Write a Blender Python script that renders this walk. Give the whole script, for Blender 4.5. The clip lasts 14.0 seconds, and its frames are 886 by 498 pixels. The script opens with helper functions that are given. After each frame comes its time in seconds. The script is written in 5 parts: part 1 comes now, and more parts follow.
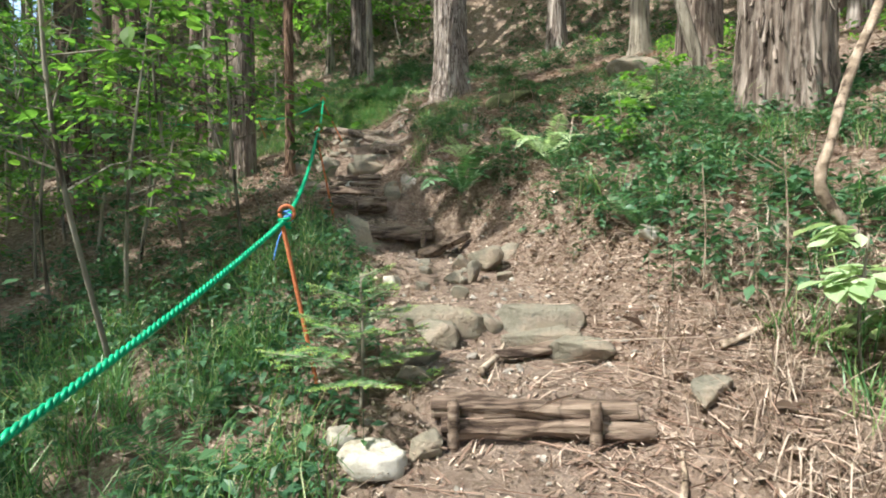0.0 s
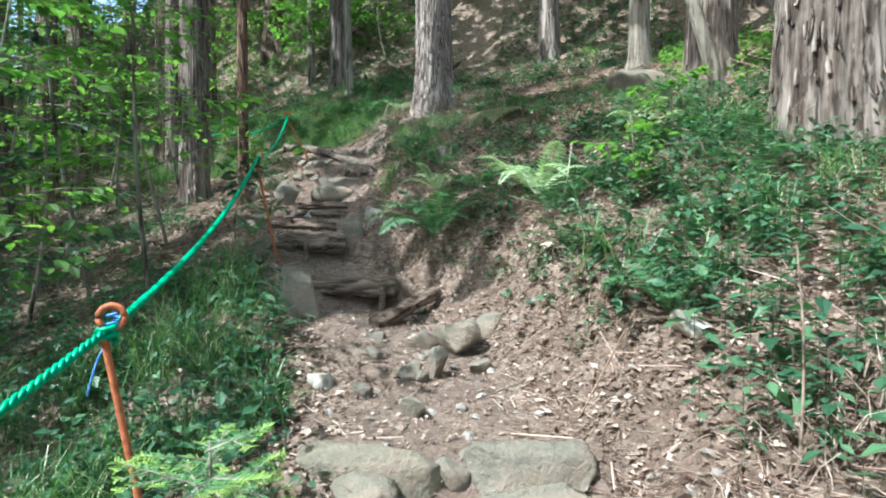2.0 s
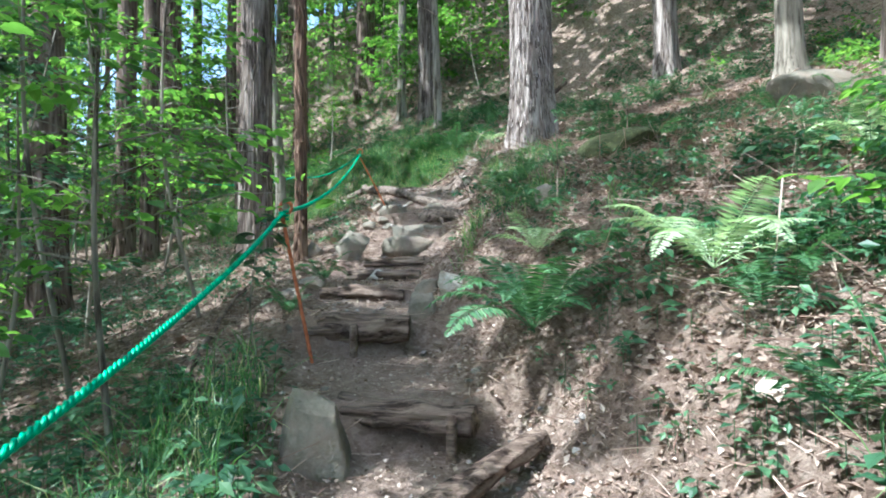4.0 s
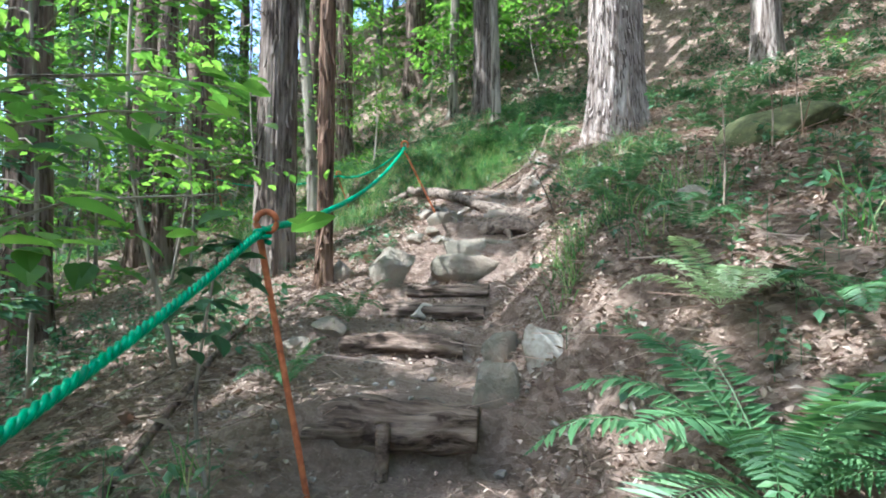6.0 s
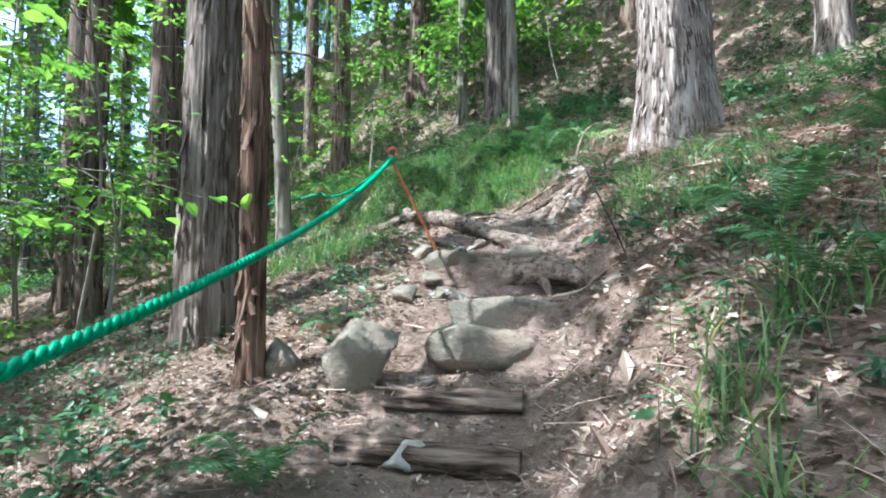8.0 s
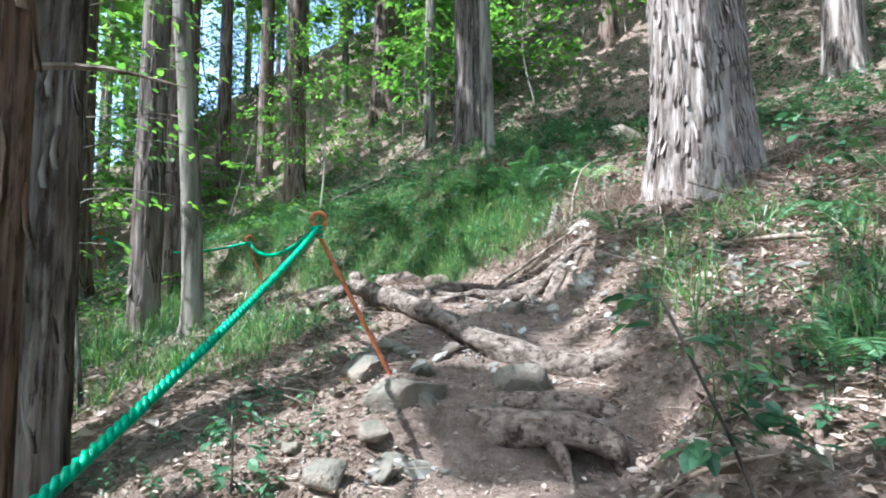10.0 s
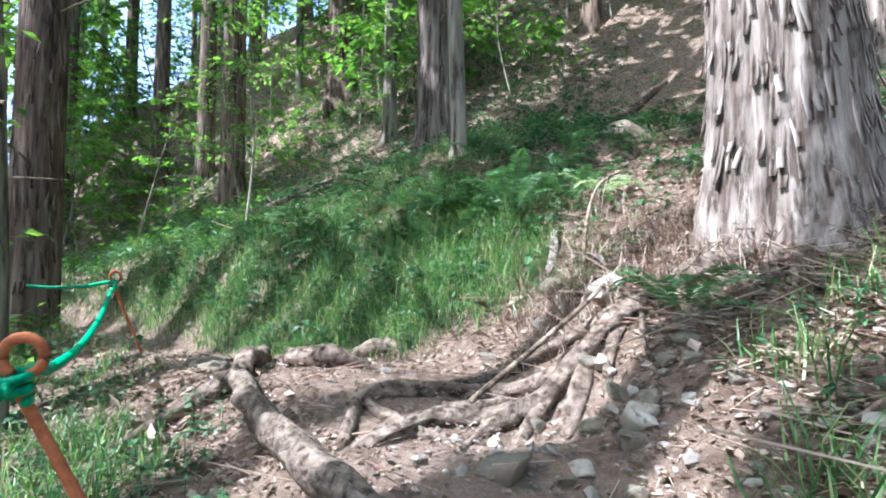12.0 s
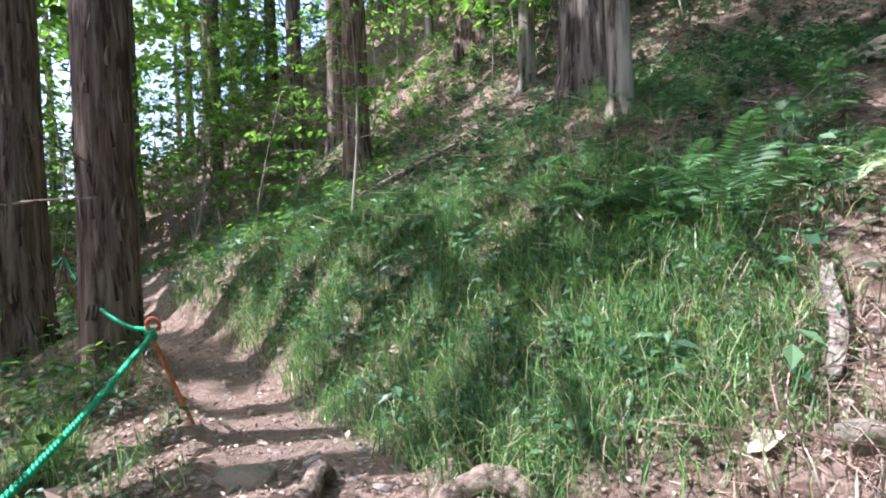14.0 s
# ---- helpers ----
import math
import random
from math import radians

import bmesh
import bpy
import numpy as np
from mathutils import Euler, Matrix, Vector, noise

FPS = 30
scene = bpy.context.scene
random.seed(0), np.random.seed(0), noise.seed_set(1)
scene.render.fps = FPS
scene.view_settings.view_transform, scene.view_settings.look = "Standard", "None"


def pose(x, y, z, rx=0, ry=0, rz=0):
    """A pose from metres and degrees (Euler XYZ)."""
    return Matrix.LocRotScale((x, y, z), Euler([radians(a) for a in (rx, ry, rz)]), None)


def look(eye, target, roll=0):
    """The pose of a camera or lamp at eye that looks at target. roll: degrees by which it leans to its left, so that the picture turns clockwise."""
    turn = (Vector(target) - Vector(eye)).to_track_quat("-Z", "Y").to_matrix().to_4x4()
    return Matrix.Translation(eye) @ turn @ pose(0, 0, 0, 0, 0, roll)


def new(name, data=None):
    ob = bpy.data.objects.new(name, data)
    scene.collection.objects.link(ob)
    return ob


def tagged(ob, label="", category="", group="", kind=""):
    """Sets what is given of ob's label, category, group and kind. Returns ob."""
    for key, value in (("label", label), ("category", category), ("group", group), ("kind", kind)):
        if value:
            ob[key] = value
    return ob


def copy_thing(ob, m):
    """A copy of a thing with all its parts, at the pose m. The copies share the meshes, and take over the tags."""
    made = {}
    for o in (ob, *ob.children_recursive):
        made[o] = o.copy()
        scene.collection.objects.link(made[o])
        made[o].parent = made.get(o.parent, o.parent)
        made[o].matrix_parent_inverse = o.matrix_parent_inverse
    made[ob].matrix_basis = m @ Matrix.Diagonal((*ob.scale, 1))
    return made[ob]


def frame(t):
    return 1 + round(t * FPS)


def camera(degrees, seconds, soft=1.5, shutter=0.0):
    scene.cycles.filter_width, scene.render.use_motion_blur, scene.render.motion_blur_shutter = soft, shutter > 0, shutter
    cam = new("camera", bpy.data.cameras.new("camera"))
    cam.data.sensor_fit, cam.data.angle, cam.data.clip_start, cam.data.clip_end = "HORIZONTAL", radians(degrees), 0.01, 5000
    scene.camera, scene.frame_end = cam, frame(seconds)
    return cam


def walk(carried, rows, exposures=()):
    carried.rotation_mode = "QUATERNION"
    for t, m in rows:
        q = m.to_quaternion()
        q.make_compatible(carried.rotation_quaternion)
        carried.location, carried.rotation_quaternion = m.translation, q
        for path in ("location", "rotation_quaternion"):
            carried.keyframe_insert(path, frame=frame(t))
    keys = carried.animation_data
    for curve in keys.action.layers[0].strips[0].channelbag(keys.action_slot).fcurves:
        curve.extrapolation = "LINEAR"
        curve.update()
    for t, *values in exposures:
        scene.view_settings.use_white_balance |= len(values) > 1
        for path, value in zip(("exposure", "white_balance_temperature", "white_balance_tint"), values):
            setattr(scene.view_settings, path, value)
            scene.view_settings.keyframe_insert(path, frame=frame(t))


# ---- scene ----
cam = camera(75.6, 14.0, soft=1.9)
PATH = [
    (0, (0.098, 0.273, 1.437), (0.069, 2.271, 1.358), -0.3),
    (0.5, (0.11, 0.356, 1.423), (0.101, 2.353, 1.314), 0.0),
    (1, (0.108, 0.653, 1.475), (0.128, 2.65, 1.365), 0.1),
    (1.5, (0.161, 0.953, 1.593), (0.183, 2.951, 1.515), 0.0),
    (2, (0.282, 1.353, 1.74), (0.279, 3.352, 1.699), -0.1),
    (2.5, (0.336, 1.768, 1.842), (0.28, 3.767, 1.844), -0.2),
    (3, (0.351, 2.108, 1.919), (0.201, 4.102, 1.97), -0.3),
    (3.5, (0.361, 2.517, 2.018), (0.109, 4.499, 2.087), -0.6),
    (4, (0.26, 2.92, 2.046), (-0.09, 4.887, 2.12), -0.6),
    (4.2, (0.218, 3.089, 2.116), (-0.171, 5.05, 2.191), -0.7),
    (6.3, (-0.212, 4.671, 2.3), (-0.75, 6.595, 2.391), 0.6),
    (6.5, (-0.225, 4.885, 2.337), (-0.783, 6.803, 2.435), 0.6),
    (7, (-0.303, 5.269, 2.369), (-0.871, 7.183, 2.486), 0.4),
    (7.2, (-0.342, 5.478, 2.402), (-0.914, 7.39, 2.525), 0.5),
    (9.3, (-0.863, 6.707, 2.909), (-1.329, 8.648, 3.034), -0.3),
    (9.5, (-0.863, 6.898, 2.932), (-1.324, 8.839, 3.07), -0.2),
    (10, (-0.863, 7.314, 3.174), (-1.3, 9.258, 3.35), -0.2),
    (10.5, (-0.983, 7.782, 3.333), (-1.38, 9.733, 3.526), -0.3),
    (11, (-1.049, 8.171, 3.485), (-1.415, 10.128, 3.677), -0.3),
    (11.5, (-1.067, 8.562, 3.599), (-1.411, 10.524, 3.78), -0.3),
    (12, (-1.096, 8.867, 3.656), (-1.423, 10.834, 3.807), -0.2),
    (12.5, (-1.093, 9.139, 3.751), (-1.47, 11.101, 3.843), -0.5),
    (13, (-1.093, 9.587, 3.837), (-1.596, 11.522, 3.88), -0.6),
    (13.5, (-1.204, 9.972, 3.98), (-1.877, 11.855, 3.973), -1.2),
    (14, (-1.372, 10.3, 4.182), (-2.194, 12.122, 4.139), -1.6),

]
walk(cam, [(t, look(eye, target, roll)) for t, eye, target, roll in PATH], [(0, 1.62, 6300, 5), (1.5, 1.68, 5700, 2), (3, 1.95, 5250, 3), (6.5, 2.32, 5450, 8), (9.5, 2.2, 5250, 7), (11, 2.3, 5300, 11), (12.5, 2.2, 5450, 14), (14, 2.15, 5700, 24)])

# ---- light ----
SUN = Vector((-0.50, -0.30, 0.81)).normalized()
world = bpy.data.worlds.new("sky")
scene.world = world
world.use_nodes = True
wt = world.node_tree
sky = wt.nodes.new("ShaderNodeTexSky")
sky.sky_type, sky.sun_disc, sky.dust_density = "NISHITA", False, 3.0
sky.sun_elevation, sky.sun_rotation = math.asin(SUN.z), math.atan2(SUN.x, SUN.y)
wt.links.new(sky.outputs[0], wt.nodes["Background"].inputs[0])
wt.nodes["Background"].inputs[1].default_value = 0.15
sun = new("sun", bpy.data.lights.new("sun", "SUN"))
sun.data.energy, sun.data.angle, sun.data.color = 3.1, radians(0.55), (1.0, 0.95, 0.87)
sun.matrix_world = Matrix.Translation((0, 0, 40)) @ SUN.to_track_quat("Z", "Y").to_matrix().to_4x4()

rng = np.random.default_rng(7)


# ---- materials ----
def material(name, rough=0.85):
    m = bpy.data.materials.new(name)
    m.use_nodes = True
    nt = m.node_tree
    nt.nodes["Principled BSDF"].inputs["Roughness"].default_value = rough
    nt.nodes["Principled BSDF"].inputs["Specular IOR Level"].default_value = 0.3
    return m, nt, nt.nodes["Principled BSDF"]


def link(nt, a, b):
    nt.links.new(a, b)


def noise_node(nt, scale, detail=4.0, stretch=None, coord="Object", rough=0.55):
    tc = nt.nodes.new("ShaderNodeTexCoord")
    n = nt.nodes.new("ShaderNodeTexNoise")
    n.inputs["Scale"].default_value, n.inputs["Detail"].default_value = scale, detail
    n.inputs["Roughness"].default_value = rough
    if stretch:
        mp = nt.nodes.new("ShaderNodeMapping")
        mp.inputs["Scale"].default_value = stretch
        link(nt, tc.outputs[coord], mp.inputs[0])
        link(nt, mp.outputs[0], n.inputs["Vector"])
    else:
        link(nt, tc.outputs[coord], n.inputs["Vector"])
    return n.outputs["Fac"]


def ramp(nt, fac, stops):
    r = nt.nodes.new("ShaderNodeValToRGB")
    while len(r.color_ramp.elements) < len(stops):
        r.color_ramp.elements.new(0.5)
    for e, (p, c) in zip(r.color_ramp.elements, stops):
        e.position, e.color = p, (*c, 1)
    link(nt, fac, r.inputs[0])
    return r.outputs[0]


def mix(nt, fac, a, b, mode="MIX"):
    n = nt.nodes.new("ShaderNodeMix")
    n.data_type, n.blend_type = "RGBA", mode
    for value, socket in ((fac, n.inputs[0]), (a, n.inputs[6]), (b, n.inputs[7])):
        if isinstance(value, (int, float)):
            socket.default_value = value
        elif isinstance(value, tuple):
            socket.default_value = (*value, 1)
        else:
            link(nt, value, socket)
    return n.outputs[2]


def bump(nt, bsdf, height, strength, distance):
    b = nt.nodes.new("ShaderNodeBump")
    b.inputs["Strength"].default_value, b.inputs["Distance"].default_value = strength, distance
    link(nt, height, b.inputs["Height"])
    link(nt, b.outputs[0], bsdf.inputs["Normal"])


def leaf_material(name, stops, through_colour, glow=0.45, rough=0.5):
    """Thin leaves: a glossy front and light that passes through; each leaf has its own tint."""
    m, nt, bsdf = material(name, rough)
    geo = nt.nodes.new("ShaderNodeNewGeometry")
    colour = ramp(nt, geo.outputs["Random Per Island"], stops)
    link(nt, colour, bsdf.inputs["Base Color"])
    tr = nt.nodes.new("ShaderNodeBsdfTranslucent")
    link(nt, mix(nt, 1.0, colour, through_colour, "MULTIPLY"), tr.inputs[0])
    ms = nt.nodes.new("ShaderNodeMixShader")
    ms.inputs[0].default_value = glow
    link(nt, bsdf.outputs[0], ms.inputs[1])
    link(nt, tr.outputs[0], ms.inputs[2])
    link(nt, ms.outputs[0], nt.nodes["Material Output"].inputs[0])
    return m


def bark_material(name, dark, mid, pale, grain=1.0, depth=0.02, along=(1, 1, 0.07)):
    m, nt, bsdf = material(name, 0.9)
    fine = noise_node(nt, 26 * grain, 6, along)
    strips = noise_node(nt, 9 * grain, 4, tuple(min(1, 1.7 * a) for a in along))
    patch = noise_node(nt, 2.2, 3, (1, 1, 0.5))
    c = ramp(nt, fine, [(0.37, dark), (0.49, mid), (0.62, pale)])
    c2 = ramp(nt, strips, [(0.40, dark), (0.52, mid), (0.66, pale)])
    c = mix(nt, 0.5, c, c2)
    c = mix(nt, ramp(nt, patch, [(0.45, (0, 0, 0)), (0.7, (0.5, 0.5, 0.5))]), c, mid)
    crack = noise_node(nt, 15 * grain, 7, tuple(min(1, 2.0 * a) for a in along), rough=0.65)
    c = mix(nt, 0.9, c, ramp(nt, crack, [(0.40, (0.22, 0.18, 0.16)), (0.47, (0.85, 0.84, 0.82)), (0.6, (1.08, 1.06, 1.04))]), "MULTIPLY")
    info = nt.nodes.new("ShaderNodeObjectInfo")
    c = mix(nt, 0.35, c, ramp(nt, info.outputs["Random"], [(0, (0.6, 0.6, 0.58)), (1, (1.15, 1.05, 1.0))]), "MULTIPLY")
    link(nt, c, bsdf.inputs["Base Color"])
    add = nt.nodes.new("ShaderNodeMath")
    add.operation = "ADD"
    link(nt, fine, add.inputs[0])
    link(nt, crack, add.inputs[1])
    bump(nt, bsdf, add.outputs[0], 1.0, depth)
    return m


M = {}
M["hinoki"] = bark_material("cypress_bark", (0.085, 0.058, 0.046), (0.29, 0.25, 0.225), (0.50, 0.455, 0.42), 1.0, 0.03)
M["cedar"] = bark_material("cedar_bark", (0.05, 0.03, 0.022), (0.16, 0.115, 0.09), (0.30, 0.25, 0.21))
M["redbark"] = bark_material("red_bark", (0.05, 0.028, 0.018), (0.17, 0.10, 0.066), (0.30, 0.205, 0.15), 1.6, 0.012)
# greyer cypress bark; shade on the trunks is put into its darker tones
M["shadebark"] = bark_material("old_bark", (0.055, 0.038, 0.03), (0.19, 0.155, 0.13), (0.38, 0.335, 0.30), 1.0, 0.025)
M["grey_bark"] = bark_material("grey_bark", (0.11, 0.10, 0.08), (0.24, 0.22, 0.18), (0.36, 0.34, 0.29), 0.8, 0.008)
M["root"] = bark_material("root_bark", (0.075, 0.055, 0.042), (0.20, 0.158, 0.128), (0.35, 0.295, 0.25), 1.6, 0.016, (0.6, 0.6, 0.8))
M["log"] = bark_material("weathered_log", (0.06, 0.04, 0.03), (0.17, 0.125, 0.098), (0.31, 0.25, 0.20), 1.6, 0.018, (0.08, 1, 1))
M["twig"] = bark_material("dead_twig", (0.12, 0.09, 0.065), (0.27, 0.215, 0.165), (0.45, 0.385, 0.32), 2, 0.002, (0.4, 0.4, 0.4))

m, nt, bsdf = material("forest_soil", 0.95)
big, mid_, fine = noise_node(nt, 0.9, 4), noise_node(nt, 9, 6, rough=0.7), noise_node(nt, 70, 5, rough=0.75)
soil = ramp(nt, mid_, [(0.25, (0.10, 0.066, 0.047)), (0.5, (0.22, 0.155, 0.115)), (0.75, (0.38, 0.29, 0.23))])
litter = ramp(nt, fine, [(0.3, (0.07, 0.045, 0.03)), (0.5, (0.22, 0.14, 0.10)), (0.7, (0.42, 0.31, 0.235))])
cells = []
for size, squeeze in ((26, (1, 0.6, 1)), (44, (0.55, 1, 1))):
    vo = nt.nodes.new("ShaderNodeTexVoronoi")
    mp = nt.nodes.new("ShaderNodeMapping")
    tc = nt.nodes.new("ShaderNodeTexCoord")
    vo.inputs["Scale"].default_value, mp.inputs["Scale"].default_value, mp.inputs["Rotation"].default_value = size, squeeze, (0, 0, size)
    link(nt, tc.outputs["Object"], mp.inputs[0])
    link(nt, mp.outputs[0], vo.inputs["Vector"])
    cells.append(ramp(nt, vo.outputs["Color"], [(0.2, (0.07, 0.048, 0.036)), (0.45, (0.20, 0.145, 0.11)), (0.65, (0.36, 0.28, 0.225)), (0.85, (0.52, 0.43, 0.36))]))
scraps = mix(nt, 0.5, cells[0], cells[1])
duff = mix(nt, 0.6, mix(nt, 0.55, soil, litter), scraps)
dirt = mix(nt, 0.4, mix(nt, 0.4, ramp(nt, mid_, [(0.3, (0.19, 0.14, 0.115)), (0.52, (0.37, 0.295, 0.25)), (0.75, (0.54, 0.455, 0.40))]), scraps), litter)
worn = nt.nodes.new("ShaderNodeAttribute")
worn.attribute_name = "worn"
c = mix(nt, worn.outputs["Fac"], duff, dirt)
link(nt, mix(nt, 0.3, c, ramp(nt, big, [(0.3, (0.65, 0.65, 0.6)), (0.7, (1.2, 1.12, 1.05))]), "MULTIPLY"), bsdf.inputs["Base Color"])
add = nt.nodes.new("ShaderNodeMath")
link(nt, mid_, add.inputs[0])
link(nt, fine, add.inputs[1])
bump(nt, bsdf, add.outputs[0], 1.0, 0.03)
M["soil"] = m

m, nt, bsdf = material("stone", 0.8)
a, b, d = noise_node(nt, 3, 5, rough=0.65), noise_node(nt, 38, 5, rough=0.7), noise_node(nt, 5, 4, (1, 1, 2))
c = ramp(nt, a, [(0.3, (0.13, 0.122, 0.098)), (0.5, (0.22, 0.205, 0.17)), (0.72, (0.34, 0.31, 0.265))])
c = mix(nt, 0.4, c, ramp(nt, b, [(0.3, (0.45, 0.45, 0.43)), (0.65, (1.2, 1.18, 1.12))]), "MULTIPLY")
c = mix(nt, ramp(nt, d, [(0.55, (0, 0, 0)), (0.75, (0.55, 0.55, 0.55))]), c, (0.26, 0.27, 0.16))
info = nt.nodes.new("ShaderNodeObjectInfo")
c = mix(nt, 0.6, c, ramp(nt, info.outputs["Random"], [(0, (0.72, 0.72, 0.7)), (0.5, (1.0, 0.97, 0.9)), (1, (1.1, 1.02, 0.9))]), "MULTIPLY")
c = mix(nt, ramp(nt, noise_node(nt, 4.2, 6, rough=0.7), [(0.46, (0, 0, 0)), (0.62, (0.75, 0.75, 0.75))]), c, (0.25, 0.19, 0.145))
link(nt, c, bsdf.inputs["Base Color"])
bump(nt, bsdf, b, 1.0, 0.02)
M["stone"] = m
m, nt, bsdf = material("pale_stone", 0.7)
link(nt, ramp(nt, noise_node(nt, 7, 6, rough=0.7), [(0.35, (0.2, 0.165, 0.12)), (0.48, (0.36, 0.33, 0.28)), (0.7, (0.54, 0.51, 0.46))]), bsdf.inputs["Base Color"])
bump(nt, bsdf, noise_node(nt, 30, 5), 0.6, 0.01)
M["pale_stone"] = m
m, nt, bsdf = material("gravel", 0.85)
geo = nt.nodes.new("ShaderNodeNewGeometry")
link(nt, ramp(nt, geo.outputs["Random Per Island"], [(0, (0.17, 0.15, 0.13)), (0.6, (0.26, 0.23, 0.20)), (1, (0.38, 0.35, 0.31))]), bsdf.inputs["Base Color"])
bump(nt, bsdf, noise_node(nt, 60, 4), 0.5, 0.006)
M["gravel"] = m
m, nt, bsdf = material("green_rope", 0.45)
tc = nt.nodes.new("ShaderNodeTexCoord")
link(nt, ramp(nt, noise_node(nt, 40, 3), [(0.3, (0.0, 0.17, 0.085)), (0.6, (0.005, 0.36, 0.17)), (0.8, (0.05, 0.55, 0.28))]), bsdf.inputs["Base Color"])
bump(nt, bsdf, noise_node(nt, 300, 3), 0.4, 0.002)
M["rope"] = m
m, nt, bsdf = material("blue_cord", 0.5)
link(nt, ramp(nt, noise_node(nt, 60, 2), [(0.3, (0.05, 0.16, 0.5)), (0.7, (0.15, 0.35, 0.8))]), bsdf.inputs["Base Color"])
M["cord"] = m
m, nt, bsdf = material("rusty_orange_steel", 0.7)
link(nt, ramp(nt, noise_node(nt, 22, 6, rough=0.7), [(0.3, (0.20, 0.07, 0.035)), (0.5, (0.45, 0.14, 0.06)), (0.7, (0.62, 0.22, 0.10))]), bsdf.inputs["Base Color"])
bsdf.inputs["Metallic"].default_value = 0.15
bump(nt, bsdf, noise_node(nt, 90, 4), 0.4, 0.002)
M["rust"] = m
m, nt, bsdf = material("moss", 0.95)
link(nt, ramp(nt, noise_node(nt, 25, 5), [(0.3, (0.04, 0.045, 0.02)), (0.6, (0.09, 0.10, 0.04)), (0.8, (0.17, 0.18, 0.08))]), bsdf.inputs["Base Color"])
bump(nt, bsdf, noise_node(nt, 120, 4), 1.0, 0.01)
M["moss"] = m

M["canopy"] = leaf_material("canopy_leaf", [(0, (0.035, 0.075, 0.016)), (0.5, (0.07, 0.14, 0.028)), (1, (0.12, 0.20, 0.05))], (1.6, 1.8, 0.8), 0.6)
M["maple"] = leaf_material("bright_broad_leaf", [(0, (0.05, 0.115, 0.035)), (0.5, (0.085, 0.18, 0.05)), (1, (0.15, 0.26, 0.07))], (1.7, 1.8, 0.8), 0.6)
M["herb"] = leaf_material("herb_leaf", [(0, (0.032, 0.08, 0.042)), (0.5, (0.055, 0.13, 0.066)), (1, (0.11, 0.21, 0.10))], (1.3, 1.45, 0.9), 0.3, 0.42)
M["grass"] = leaf_material("grass_blade", [(0, (0.045, 0.125, 0.045)), (0.5, (0.10, 0.22, 0.08)), (0.82, (0.20, 0.33, 0.13)), (1, (0.48, 0.45, 0.27))], (1.4, 1.5, 0.8), 0.35, 0.36)
M["fern"] = leaf_material("fern_leaflet", [(0, (0.045, 0.115, 0.05)), (0.5, (0.075, 0.165, 0.072)), (1, (0.12, 0.23, 0.10))], (1.3, 1.4, 0.8), 0.3, 0.42)
# light green leaf with sun glare put into its pale colour
M["glare_leaf"] = leaf_material("pale_fern_leaflet", [(0, (0.26, 0.38, 0.19)), (0.5, (0.36, 0.47, 0.27)), (1, (0.48, 0.56, 0.37))], (1.3, 1.4, 0.9), 0.35, 0.35)
M["fir"] = leaf_material("fir_needle", [(0, (0.07, 0.17, 0.07)), (0.7, (0.12, 0.25, 0.10)), (1, (0.2, 0.34, 0.14))], (1.3, 1.4, 0.7), 0.25, 0.4)
M["fir_tip"] = leaf_material("fresh_fir_needle", [(0, (0.22, 0.36, 0.08)), (1, (0.34, 0.48, 0.13))], (1.3, 1.4, 0.7), 0.35, 0.4)
M["litter"] = leaf_material("dead_leaf", [(0, (0.09, 0.06, 0.045)), (0.35, (0.23, 0.165, 0.125)), (0.75, (0.36, 0.28, 0.22)), (1, (0.52, 0.44, 0.37))], (1.2, 1.0, 0.8), 0.12, 0.7)
M["needle"] = leaf_material("dead_needle", [(0, (0.17, 0.10, 0.075)), (0.5, (0.34, 0.235, 0.18)), (1, (0.56, 0.45, 0.37))], (1.2, 1.0, 0.8), 0.1, 0.7)


# ---- mesh tools ----
def mesh_from(name, verts, faces, mats, smooth=False, mat_index=None):
    """A mesh from arrays; faces all of one length."""
    verts, faces = np.asarray(verts, np.float32), np.asarray(faces, np.int32)
    me = bpy.data.meshes.new(name)
    n, k = faces.shape
    me.vertices.add(len(verts))
    me.vertices.foreach_set("co", verts.ravel())
    me.loops.add(n * k)
    me.loops.foreach_set("vertex_index", faces.ravel())
    me.polygons.add(n)
    me.polygons.foreach_set("loop_start", np.arange(0, n * k, k, dtype=np.int32))
    me.polygons.foreach_set("use_smooth", np.full(n, smooth))
    if mat_index is not None:
        me.polygons.foreach_set("material_index", np.asarray(mat_index, np.int32))
    for mt in mats if isinstance(mats, (list, tuple)) else [mats]:
        me.materials.append(mt)
    me.update(calc_edges=True)
    me.validate()
    return me


def thing(name, label, category, at=(0, 0, 0), group="", kind=""):
    ob = tagged(new(name), label, category, group, kind)
    ob.location = at
    return ob


def piece(name, me, parent=None, label="", at=None):
    ob = new(name, me)
    if parent:
        ob.parent = parent
    if label:
        ob["label"] = label
    if at is not None:
        ob.location = at
    return ob


